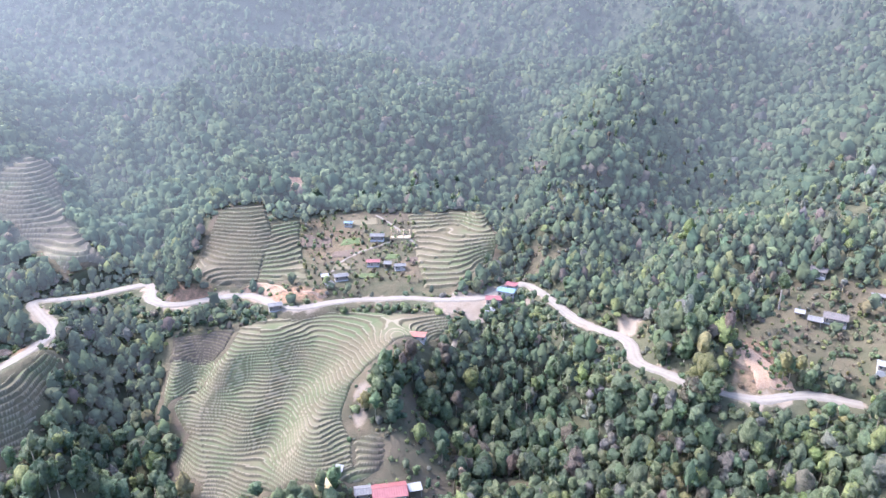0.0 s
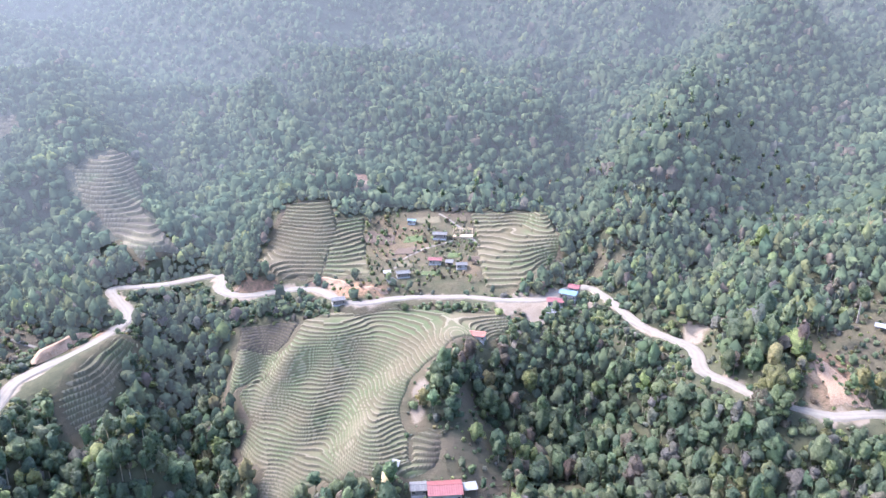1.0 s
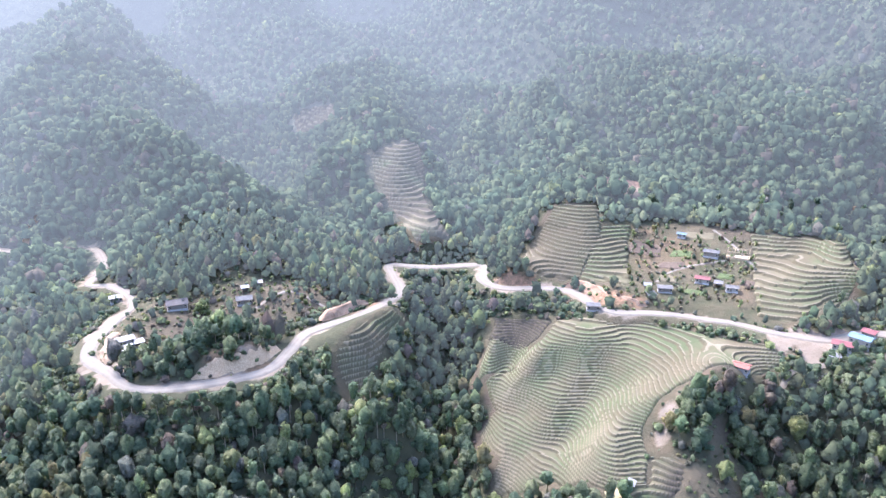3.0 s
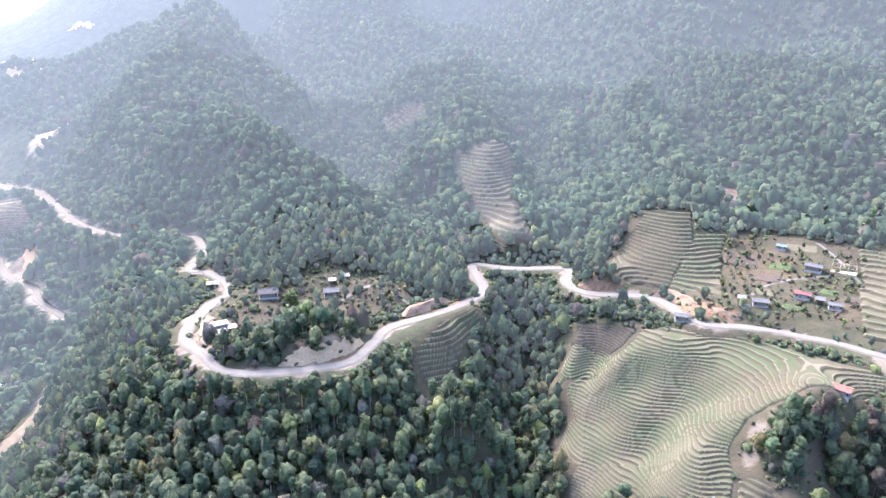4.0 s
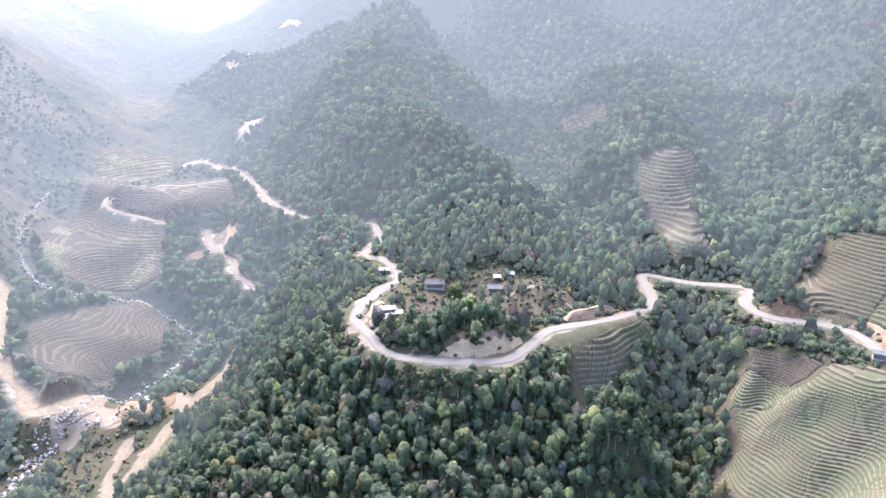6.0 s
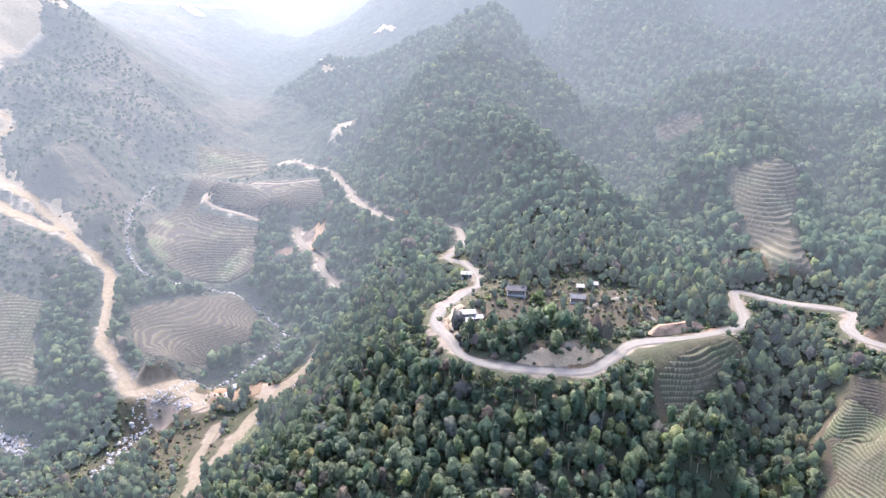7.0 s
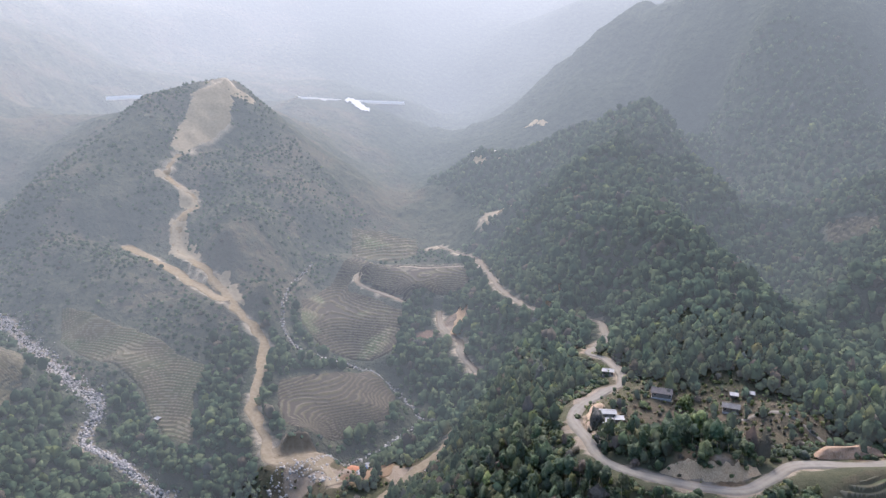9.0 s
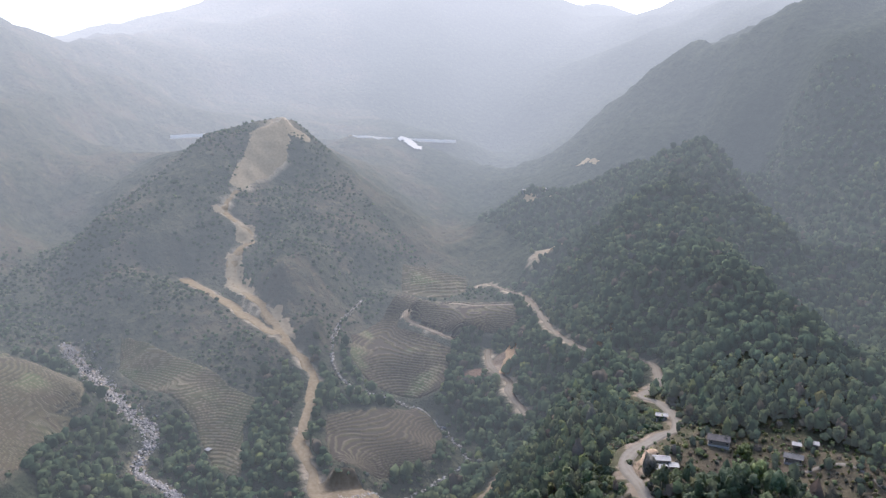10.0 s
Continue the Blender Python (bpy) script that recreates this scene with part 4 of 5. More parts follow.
for number, (name, label, outline, rise, cell, wet) in enumerate(FIELDS):
    o = np.array(outline, float)
    xs, ys = (np.arange(o[:, k].min() - cell, o[:, k].max() + cell, cell) for k in (0, 1))
    fx, fy = np.meshgrid(xs, ys)
    depth = inside(outline, fx, fy) + 3.0 * (fbm(fx, fy, 9, 2, 70) - 0.5)
    depth = np.minimum(depth, look_up(road_d, fx, fy) - 3.5)        # steps end at the roads
    broad = base_height(fx, fy) + rise * 1.6 * (fbm(fx, fy, 26, 3, 90 + number) - 0.5) + rise * 0.9 * (fbm(fx, fy, 13, 3, 130 + number) - 0.5)
    broad = broad + 0.24 * rise * np.floor(5 * fbm(fx, fy, 36, 2, 150 + number))     # the steps do not quite meet from plot to plot
    q = broad / rise
    level = np.floor(q)
    part_up = q - level
    z = rise * (level + smooth01(part_up, 0.78, 0.97)) + 0.16 * rise * smooth01(0.16 - part_up, 0.0, 0.08) * (part_up < 0.16)
    bund = np.where(part_up < 0.14, 1.0, 0.0)
    riser = smooth01(part_up, 0.74, 0.84)
    damp = wet * smooth01(fbm(fx, fy, 30, 3, 40 + number), 0.2, 0.42)
    edge_down = smooth01(-depth, -1.0, 1.5) * 1.8
    z = z + 0.1 - edge_down
    f = quads(*fx.shape)
    ok = depth.ravel()[f].min(1) > -2.0
    f = f[ok]
    ahead = np.floor(q + 0.22).ravel()
    lev = ahead[f].max(1).astype(int)
    step_rgb = np.stack([bund * (1 - 0.45 * damp), riser, damp], -1).reshape(-1, 3)
    field = tagged(new(name), label, "terraced field", group="rice terraces")
    cx, cy = o.mean(0)
    hazy = math.hypot(cx, cy) > HAZE_FROM
    field.location = (cx, cy, float(base_height(np.array([cx]), np.array([cy]))[0]))
    for n in np.unique(lev):
        for ff in pieces(f[lev == n]):
            used, inv = np.unique(ff, return_inverse=True)
            me = grid_mesh("terrace_step", fx.ravel()[used] - cx, fy.ravel()[used] - cy, z.ravel()[used] - field.location.z,
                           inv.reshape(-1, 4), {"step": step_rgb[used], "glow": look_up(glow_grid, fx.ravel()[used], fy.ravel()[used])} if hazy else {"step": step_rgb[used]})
            me.materials.append(HAZED_TERRACE if hazy else TERRACE)
            new("terrace_step", me).parent = field

# ---------------------------------------------------------------- trees
rng = np.random.default_rng(5)


ICO = {k: ico(k) for k in (1, 2, 3)}


def puff(centre, size, r, detail, lumps=0.32):
    """A lumpy mass of foliage: points, faces and soft outward normals."""
    iv, jf = ICO[detail]
    bumps = r.normal(0, 1, (12, 3))
    bumps /= np.linalg.norm(bumps, axis=1)[:, None]
    swell = (np.clip(iv @ bumps.T, 0, 1) ** 7).max(1)
    v = iv * (0.78 + lumps * 1.6 * swell + r.normal(0, 0.13, len(iv)))[:, None]
    nrm = iv * 0.75 + r.normal(0, 0.38, iv.shape) + (0, 0, 0.45)
    return np.array(centre) + v * size, jf, nrm / np.linalg.norm(nrm, axis=1)[:, None]


def sprays(centre, size, r, count, leaf):
    """Loose leaf sprays round a mass of foliage, facing outward."""
    d = r.normal(0, 1, (count, 3))
    d[:, 2] = np.abs(d[:, 2]) - 0.35
    d /= np.linalg.norm(d, axis=1)[:, None]
    at = np.array(centre) + d * size * r.uniform(0.92, 1.2, (count, 1))
    up = d + r.normal(0, 0.4, (count, 3)) + (0, 0, 0.3)
    up /= np.linalg.norm(up, axis=1)[:, None]
    e1 = np.cross(up, r.normal(0, 1, (count, 3)))
    e1 /= np.linalg.norm(e1, axis=1)[:, None]
    e2 = np.cross(up, e1)
    w = leaf * r.uniform(0.6, 1.35, (count, 1))
    v = np.stack([at + e1 * w * 1.2, at - e1 * w * 0.6 + e2 * w, at - e1 * w * 0.6 - e2 * w], 1).reshape(-1, 3)
    nrm = d * 0.75 + r.normal(0, 0.6, (count, 3)) + (0, 0, 0.45)
    return v, np.arange(3 * count).reshape(-1, 3), np.repeat(nrm / np.linalg.norm(nrm, axis=1)[:, None], 3, 0)


def crown_template(height, spread, sides, detail, leaves, leaf, trunk, r, low=0.2):
    """One tree that stands on the origin: a thin trunk, a tall main mass, lesser masses round it and loose leaf sprays.
    Returns points, faces, which points are bark, and normals."""
    vs, fs, bark, ns, n = [], [], [], [], 0

    def add(v, f, nrm, wood=0.0):
        nonlocal n
        vs.append(v), fs.append(f + n), ns.append(nrm), bark.append(np.full(len(v), wood))
        n += len(v)

    if trunk:
        a = np.arange(4) * math.pi / 2
        ring = np.stack([np.cos(a), np.sin(a)], -1)
        lean = r.normal(0, 0.25, 2)
        tv = np.vstack([np.c_[ring * height * 0.02, np.full(4, -1.5)], np.c_[ring * height * 0.009 + lean, np.full(4, height * 0.8)]])
        tf = np.array([[k, (k + 1) % 4, (k + 1) % 4 + 4] for k in range(4)] + [[k, (k + 1) % 4 + 4, k + 4] for k in range(4)])
        add(tv, tf, np.tile(np.c_[ring, np.zeros(4)], (2, 1)), 1.0)
    half = min(height * (1 - low) / 2, spread * r.uniform(1.05, 1.6))
    masses = [((r.normal(0, 0.3), r.normal(0, 0.3), height - half), np.array((spread * 0.68, spread * 0.68 * r.uniform(0.8, 1.2), half)), detail)]
    if sides >= 10:
        masses[0][1][:2] *= 0.7
    for b in range(sides):
        ang, u = b * 2.4 + r.uniform(0, 1.3), r.uniform(0.0, 1.0)
        rad, size = spread * (0.8 - 0.35 * u) * r.uniform(0.7, 1.15), spread * (r.uniform(0.36, 0.56) if sides < 10 else r.uniform(0.2, 0.36))
        masses.append(((math.cos(ang) * rad, math.sin(ang) * rad, height - half * (2.1 - 1.5 * u)), np.array((size, size, size * r.uniform(0.7, 1.1))), 1 if sides < 10 else 2))
    share = max(1, leaves // (len(masses) + 1))
    for k, (c, size, level) in enumerate(masses):
        add(*puff(c, size, r, level))
        add(*sprays(c, size, r, share * (2 if k == 0 else 1), leaf))
    return np.vstack(vs), np.vstack(fs), np.concatenate(bark), np.vstack(ns)


def bush_template(r, leaves=6):
    return crown_template(1.7, 1.4, 0, 1, leaves, 0.35, False, r, -0.1)


R = np.random.default_rng
BIG = [crown_template(r.uniform(6.5, 10.5), r.uniform(2.2, 3.2), 3, 2, 54, 0.44, True, r, 0.1) for r in map(R, range(10, 22))]
BIG += [crown_template(r.uniform(9.5, 12.5), r.uniform(1.8, 2.3), 2, 2, 46, 0.42, True, r, 0.14) for r in map(R, range(22, 28))]
SLOPE_TREES = [crown_template(r.uniform(6, 10), r.uniform(2.2, 3.2), 2, 1, 22, 0.52, False, r, 0.05) for r in map(R, range(120, 132))]
SMALL = [crown_template(r.uniform(3.5, 6.5), r.uniform(1.5, 2.2), 1, 1, 12, 0.42, False, r, 0.0) for r in map(R, range(70, 80))]
MID = [crown_template(r.uniform(6, 9.5), r.uniform(2.6, 3.6), 2, 1, 14, 0.65, False, r, 0.0) for r in map(R, range(30, 42))]
FAR = [crown_template(r.uniform(7, 11), r.uniform(4.4, 6.2), 1, 1, 3, 1.2, False, r, 0.0) for r in map(R, range(50, 58))]
TALL = [crown_template(r.uniform(11, 14), r.uniform(1.6, 2.2), 2, 1, 30, 0.45, True, r, 0.5) for r in map(R, range(90, 96))]
MID2 = [crown_template(r.uniform(6, 9.5), r.uniform(3.3, 4.7), 1, 1, 6, 0.9, False, r, 0.0) for r in map(R, range(110, 120))]
BUSH = [bush_template(r) for r in map(R, range(60, 66))]

PALETTE = np.array([(0.052, 0.082, 0.046), (0.074, 0.106, 0.055), (0.096, 0.126, 0.062), (0.125, 0.155, 0.058), (0.105, 0.094, 0.066),
                    (0.095, 0.105, 0.082), (0.13, 0.132, 0.055)])
MIXES = {"evergreen": (0.22, 0.34, 0.26, 0.07, 0.05, 0.04, 0.02), "mountain": (0.08, 0.26, 0.38, 0.06, 0.07, 0.15, 0.0),
         "distant": (0.3, 0.45, 0.2, 0.01, 0.03, 0.01, 0.0), "hazy": (0.2, 0.36, 0.30, 0.07, 0.04, 0.02, 0.01), "scrub": (0.03, 0.12, 0.25, 0.22, 0.22, 0.08, 0.08)}


def leaf_colors(n, mix):
    c = PALETTE[rng.choice(7, n, p=np.array(MIXES[mix]) / sum(MIXES[mix]))]
    # Darker leaf colours stand in for the light that haze would take away
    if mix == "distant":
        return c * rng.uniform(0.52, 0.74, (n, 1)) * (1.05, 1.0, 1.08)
    return c * rng.uniform(0.8, 1.15, (n, 1)) * rng.uniform(0.93, 1.07, (n, 3)) * (1.08, 1.0, 1.08)


# Painted haze of the ground grid, looked up for plants
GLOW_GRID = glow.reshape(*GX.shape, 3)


def outward(me, normals):
    """Soft normals for foliage."""
    me.attributes.new("custom_normal", "FLOAT_VECTOR", "POINT").data.foreach_set("vector", normals.astype(np.float32).ravel())


def plant_mass(name, x, y, templates, mix, label, category, low=0.7, high=1.2, sink=0.4, material=None):
    """Many plants joined into one mesh."""
    n = len(x)
    z = ground_z(x, y) - sink
    which, turn, size = rng.integers(0, len(templates), n), rng.uniform(0, 2 * math.pi, n), rng.uniform(low, high, n)
    tall = rng.uniform(0.75, 1.1, n)
    if templates is BIG:
        size = size * (1 + 0.1 * smooth01(x, 100, 140))      # older trees below the eastern road
    tint = leaf_colors(n, mix) * (0.72 + 0.56 * fbm(x, y, 75, 3, 88))[:, None]   # random lighter and darker leaf patches, painted in to suggest relief
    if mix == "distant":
        tint = tint * np.interp(np.hypot(x, y), (420, 640), (1.5, 1.0))[:, None]      # leaf colour painted darker with distance, easing into the haze
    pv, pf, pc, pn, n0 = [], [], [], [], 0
    for k, (v, f, bark, nrm) in enumerate(templates):
        s = which == k
        m = int(s.sum())
        if not m:
            continue
        c, sn = np.cos(turn[s])[:, None], np.sin(turn[s])[:, None]
        px = (v[:, 0] * c - v[:, 1] * sn) * size[s][:, None] + x[s][:, None]
        py = (v[:, 0] * sn + v[:, 1] * c) * size[s][:, None] + y[s][:, None]
        pz = v[:, 2] * (size[s] * tall[s])[:, None] + z[s][:, None]
        pv.append(np.stack([px, py, pz], -1).reshape(-1, 3))
        pn.append(np.stack([nrm[:, 0] * c - nrm[:, 1] * sn, nrm[:, 0] * sn + nrm[:, 1] * c, nrm[:, 2] + 0 * c], -1).reshape(-1, 3))
        pf.append((f[None] + (n0 + np.arange(m) * len(v))[:, None, None]).reshape(-1, 3))
        pc.append(np.where(bark[None, :, None] > 0.5, np.array((0.27, 0.24, 0.20)), tint[s][:, None]).reshape(-1, 3))
        n0 += m * len(v)
    v = np.vstack(pv)
    # Plants with a haze material emit the painted haze, the FAR crowns 12% more
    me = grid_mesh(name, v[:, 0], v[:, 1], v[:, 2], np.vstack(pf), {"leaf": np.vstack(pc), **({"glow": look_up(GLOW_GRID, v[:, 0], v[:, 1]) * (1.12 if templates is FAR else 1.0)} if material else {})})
    outward(me, np.vstack(pn))
    me.materials.append(material or LEAVES)
    return tagged(new(name, me), label, category, kind="stuff")


def woods(name, x, y, templates, mix, label, far_label, category, low, high):
    """A wood; trees past about 290 m get leaves with haze painted on."""
    deep = np.hypot(x, y) > rng.uniform(265, 310, len(x))
    plant_mass(name, x[~deep], y[~deep], templates, mix, label, category, low, high)
    plant_mass(name, x[deep], y[deep], SLOPE_TREES if templates is BIG else templates, "hazy", far_label, category, low, high, material=HAZED_LEAVES)


def scatter(x0, x1, y0, y1, step):
    gx, gy = np.meshgrid(np.arange(x0, x1, step), np.arange(y0, y1, step))
    gx, gy = (g.ravel() + rng.uniform(-0.45, 0.45, g.size) * step for g in (gx, gy))
    return gx, gy


def wooded(x, y, margin=4.5, strict=0.95):
    """Whether a tree may stand here: off roads, fields, rivers, open ground."""
    free = (look_up(road_d, x, y) > margin) & (look_up(field_in, x, y) < -2.5) & (look_up(river_d, x, y) > 8)
    free &= (look_up(soil, x, y) < 0.3) & (look_up(red, x, y) < 0.3) & (look_up(plot_in, x, y) < 1)
    return free & (inside(OPEN_VERGE, x, y) < 0) & (rng.uniform(0, 1, len(x)) > look_up(grass, x, y) * strict)


OPEN_VERGE = [(-59, 270), (-51, 287), (-38, 303), (-24, 317), (-8, 320), (-20, 285), (-33, 264), (-41, 278)]


def below_road(x, y, tall):
    """Whether a tree of this height on the slope below a road would stand up over the road's edge."""
    d, rz, z = look_up(road_d, x, y), look_up(road_z, x, y), ground_z(x, y)
    return (d < 31) & (z < rz - 0.5) & (z + tall - 0.42 * np.maximum(d, 0) > rz + 0.3) & (rng.uniform(0, 1, len(x)) < 0.93)


def in_view(x, y, near=0.0):
    """Slopes that face the valley of the walk: ahead of y = 0 within a wide fan."""
    a = np.degrees(np.arctan2(-x, y))
    return (a > -68) & (a < 80)


steep_y, steep_x = np.gradient(GZ, YS, XS)
SLOPE = np.hypot(steep_x, steep_y)

# Near woods in two storeys, mountain woods, far woods
x, y = scatter(-330, 330, 60, 470, 4.4)
ok = wooded(x, y) & in_view(x, y) & (np.hypot(x, y) < 410) & (rng.uniform(0, 1, len(x)) < np.where(look_up(SLOPE, x, y) > 0.7, 1.0, 0.84))
ok &= ~below_road(x, y, np.where(x > 100, 16.0, 12.0))
YARD = [(-137, 268), (-142, 300), (-122, 332), (-85, 347), (-55, 327), (-47, 305), (-60, 290), (-118, 290)]
ok &= (inside(YARD, x, y) < 0) | (rng.uniform(0, 1, len(x)) < 0.25)
for hx, hy in ((94, 199), (92, 190), (85, 203), (104, 196), (102, 188), (139, 259), (136, 252)):
    ok &= np.hypot(x - hx, y - hy) > 9      # yards round the farms
near_x, near_y = x[ok], y[ok]
x, y = scatter(-330, 330, 60, 470, 4.3)
ok = (wooded(x, y, 3.0) | (wooded(x, y, 3.0, 0.75))) & in_view(x, y) & (np.hypot(x, y) < 410) & (rng.uniform(0, 1, len(x)) < 0.5) & ~below_road(x, y, 5.5) & (np.hypot(x - 94, y - 197) > 11) & (np.hypot(x - 138, y - 256) > 9)
woods("young_trees", x[ok], y[ok], SMALL, "evergreen", "young trees and tall shrubs filling the near woods", "hazy young trees farther up the slopes", "young trees", 0.6, 1.35)
x, y = scatter(-900, 760, 120, 900, 5.7)
r = np.hypot(x, y)
ok = wooded(x, y) & in_view(x, y) & (r >= 400) & (r < 740) & (look_up(hill, x, y) < 0.25 + 0.5 * rng.uniform(0, 1, len(x)))
mid_x, mid_y = x[ok], y[ok]
x, y = scatter(-700, 500, 300, 740, 7.0)            # steep flanks carry more crowns on the same plan area
r = np.hypot(x, y)
ok = wooded(x, y) & in_view(x, y) & (r >= 400) & (r < 740) & (look_up(hill, x, y) < 0.1) & (smooth01(look_up(SLOPE, x, y), 0.45, 1.0) > rng.uniform(0.2, 1.2, len(x)))
mid_x, mid_y = np.r_[mid_x, x[ok]], np.r_[mid_y, y[ok]]
x, y = scatter(-1300, 900, 150, 1200, 9.0)
r = np.hypot(x, y)
ok = wooded(x, y) & in_view(x, y) & (r >= 730) & (r < 1100) & (look_up(hill, x, y) < 0.05)
far_x, far_y = x[ok], y[ok]

# The trees of the nearest stretch are things of their own
own = (np.hypot(near_x, near_y) < 262) & (near_x > -150) & (near_x < 200)
own_at = np.flatnonzero(own)
own_at = own_at[np.argsort(np.hypot(near_x, near_y)[own_at])][:290]
rest = np.ones(len(near_x), bool)
rest[own_at] = False
woods("forest", near_x[rest], near_y[rest], BIG, "evergreen", "dense evergreen wood of round crowns on the near slopes", "hazy evergreen wood round the spur and the hamlets", "forest", 0.9, 1.5)
x, y = scatter(170, 430, 100, 420, 10)
ok = wooded(x, y, 4.0, 0.7) & (rng.uniform(0, 1, len(x)) < 0.55)
plant_mass("forest", x[ok], y[ok], TALL, "mountain", "tall thin trees with bare pale trunks on the hillside", "forest", 0.7, 1.1)
x, y = scatter(110, 200, 290, 400, 4.6)
ok = (look_up(plot_in, x, y) > -2) & (fbm(x, y, 16, 2, 92) > rng.uniform(0.36, 0.62, len(x))) & (look_up(road_d, x, y) > 3)
x2, y2 = scatter(215, 330, 100, 180, 5.0)
ok2 = (look_up(grass, x2, y2) > 0.2) & (rng.uniform(0, 1, len(x2)) < 0.7) & (look_up(road_d, x2, y2) > 4)
x3, y3 = scatter(-150, -40, 270, 350, 5.0)
ok3 = (look_up(grass, x3, y3) > 0.2) & (fbm(x3, y3, 15, 2, 93) > rng.uniform(0.42, 0.7, len(x3))) & (look_up(road_d, x3, y3) > 4)
x, y = np.r_[x[ok], x2[ok2], x3[ok3]], np.r_[y[ok], y2[ok2], y3[ok3]]
HOMES = np.array([(150, 331), (128, 325), (161, 320), (156, 325), (156, 379), (164, 355), (178, 352), (298, 166), (276, 143), (268, 147), (298, 139),
                  (263, 114), (-131, 283), (-125, 283), (-128, 276), (-119, 318), (-88, 326), (-84, 341), (-90, 337)])
clear = np.hypot(x[:, None] - HOMES[:, 0], y[:, None] - HOMES[:, 1]).min(1) > 6.5
plant_mass("garden_shrubs", x[clear], y[clear], SMALL, "scrub", "garden shrubs and fruit trees among the houses", "shrubs", 0.3, 0.8, 0.2)
deep = np.hypot(mid_x, mid_y) > HAZE_FROM
plant_mass("forest", mid_x[~deep], mid_y[~deep], MID, "hazy", "greyish mixed forest at the foot of the mountain", "forest", 0.6, 1.3, material=HAZED_LEAVES)
plant_mass("forest", mid_x[deep], mid_y[deep], MID2, "distant", "hazy greyish forest on the far mountainside", "forest", 0.75, 1.5, material=HAZED_LEAVES)
plant_mass("forest", far_x, far_y, FAR, "distant", "distant forest fading into haze on the upper slopes", "forest", 0.6, 1.2, material=HAZED_LEAVES)
x, y = scatter(-440, 420, 70, 440, 4.0)
g = look_up(grass, x, y)
ok = in_view(x, y) & (look_up(road_d, x, y) > 2.5) & (look_up(field_in, x, y) < -1.5) & (look_up(river_d, x, y) > 0) & (np.hypot(x, y) < HAZE_FROM)
ok &= (look_up(soil, x, y) < 0.6) & ((g > 0.15) | (rng.uniform(0, 1, len(x)) < np.where(look_up(road_d, x, y) < 16, 0.85, 0.1))) & ((look_up(plot_in, x, y) < -2) | (fbm(x, y, 14, 2, 91) > rng.uniform(0.4, 0.64, len(x))))
ok &= ~below_road(x, y, 2.4) & (inside(OPEN_VERGE, x, y) < 0)
plant_mass("undergrowth", x[ok], y[ok], BUSH, "scrub", "patchy scrub and bushes on open ground", "scrub", 0.35, 1.35, 0.15)
x, y = scatter(-1000, -250, 70, 640, 6.0)
ok = in_view(x, y) & (look_up(road_d, x, y) > 4) & (look_up(field_in, x, y) < -3) & (look_up(river_d, x, y) > 0) & (np.hypot(x, y) > HAZE_FROM)
ok &= (look_up(soil, x, y) < 0.4) & (look_up(grass, x, y) > 0.1) & (fbm(x, y, 45, 3, 94) > rng.uniform(0.25, 0.6, len(x)))
plant_mass("undergrowth", x[ok], y[ok], BUSH, "distant", "hazy scrub on the works hill", "scrub", 0.9, 2.5, 0.3, HAZED_LEAVES)
x, y = scatter(-200, 330, 90, 400, 2.9)
d = look_up(road_d, x, y)
ok = (d > 2.0) & (d < 15) & (ground_z(x, y) < look_up(road_z, x, y) - 0.8) & (np.hypot(x, y) < 385) & (look_up(field_in, x, y) < -1.5) & (look_up(soil, x, y) < 0.7)
ok &= ~below_road(x, y, 2.6) & (inside(OPEN_VERGE, x, y) < 0)
plant_mass("roadside_shrubs", x[ok], y[ok], BUSH, "evergreen", "low shrubs on the slope just below the road", "shrubs", 0.9, 2.2, 0.3)
x, y = scatter(-300, 300, 60, 340, 3.4)
ok = wooded(x, y, 2.5) & in_view(x, y) & (np.hypot(x, y) < 330) & ~below_road(x, y, 4.0) & (rng.uniform(0, 1, len(x)) < 0.55)
plant_mass("forest_shrubs", x[ok], y[ok], BUSH, "evergreen", "shrub layer under the trees of the near woods", "shrubs", 1.0, 2.4, 0.2)

# Hazed shrubs, added to cover dark gaps where the ground has no glow
x, y = scatter(-430, 430, 120, 440, 4.4)
ok = wooded(x, y, 2.5) & in_view(x, y) & (np.hypot(x, y) >= 325) & (np.hypot(x, y) < 440) & ~below_road(x, y, 4.0) & (rng.uniform(0, 1, len(x)) < 0.7)
plant_mass("forest_shrubs", x[ok], y[ok], BUSH, "hazy", "hazy shrub layer under the trees of the slopes", "shrubs", 1.2, 2.6, 0.2, HAZED_LEAVES)


def limb(v, f, a, b, ra, rb, n0):
    """A tapered five-sided limb from a to b."""
    a, b = np.array(a, float), np.array(b, float)
    w = (b - a) / np.linalg.norm(b - a)
    e = np.cross(w, (0.3, 0.9, 0.1))
    e /= np.linalg.norm(e)
    g = np.cross(w, e)
    t = np.arange(5) * 2 * math.pi / 5
    ring = np.cos(t)[:, None] * e + np.sin(t)[:, None] * g
    v += [a + ring * ra, b + ring * rb]
    f += [[n0 + k, n0 + (k + 1) % 5, n0 + (k + 1) % 5 + 5, n0 + k + 5] for k in range(5)]
    return n0 + 10


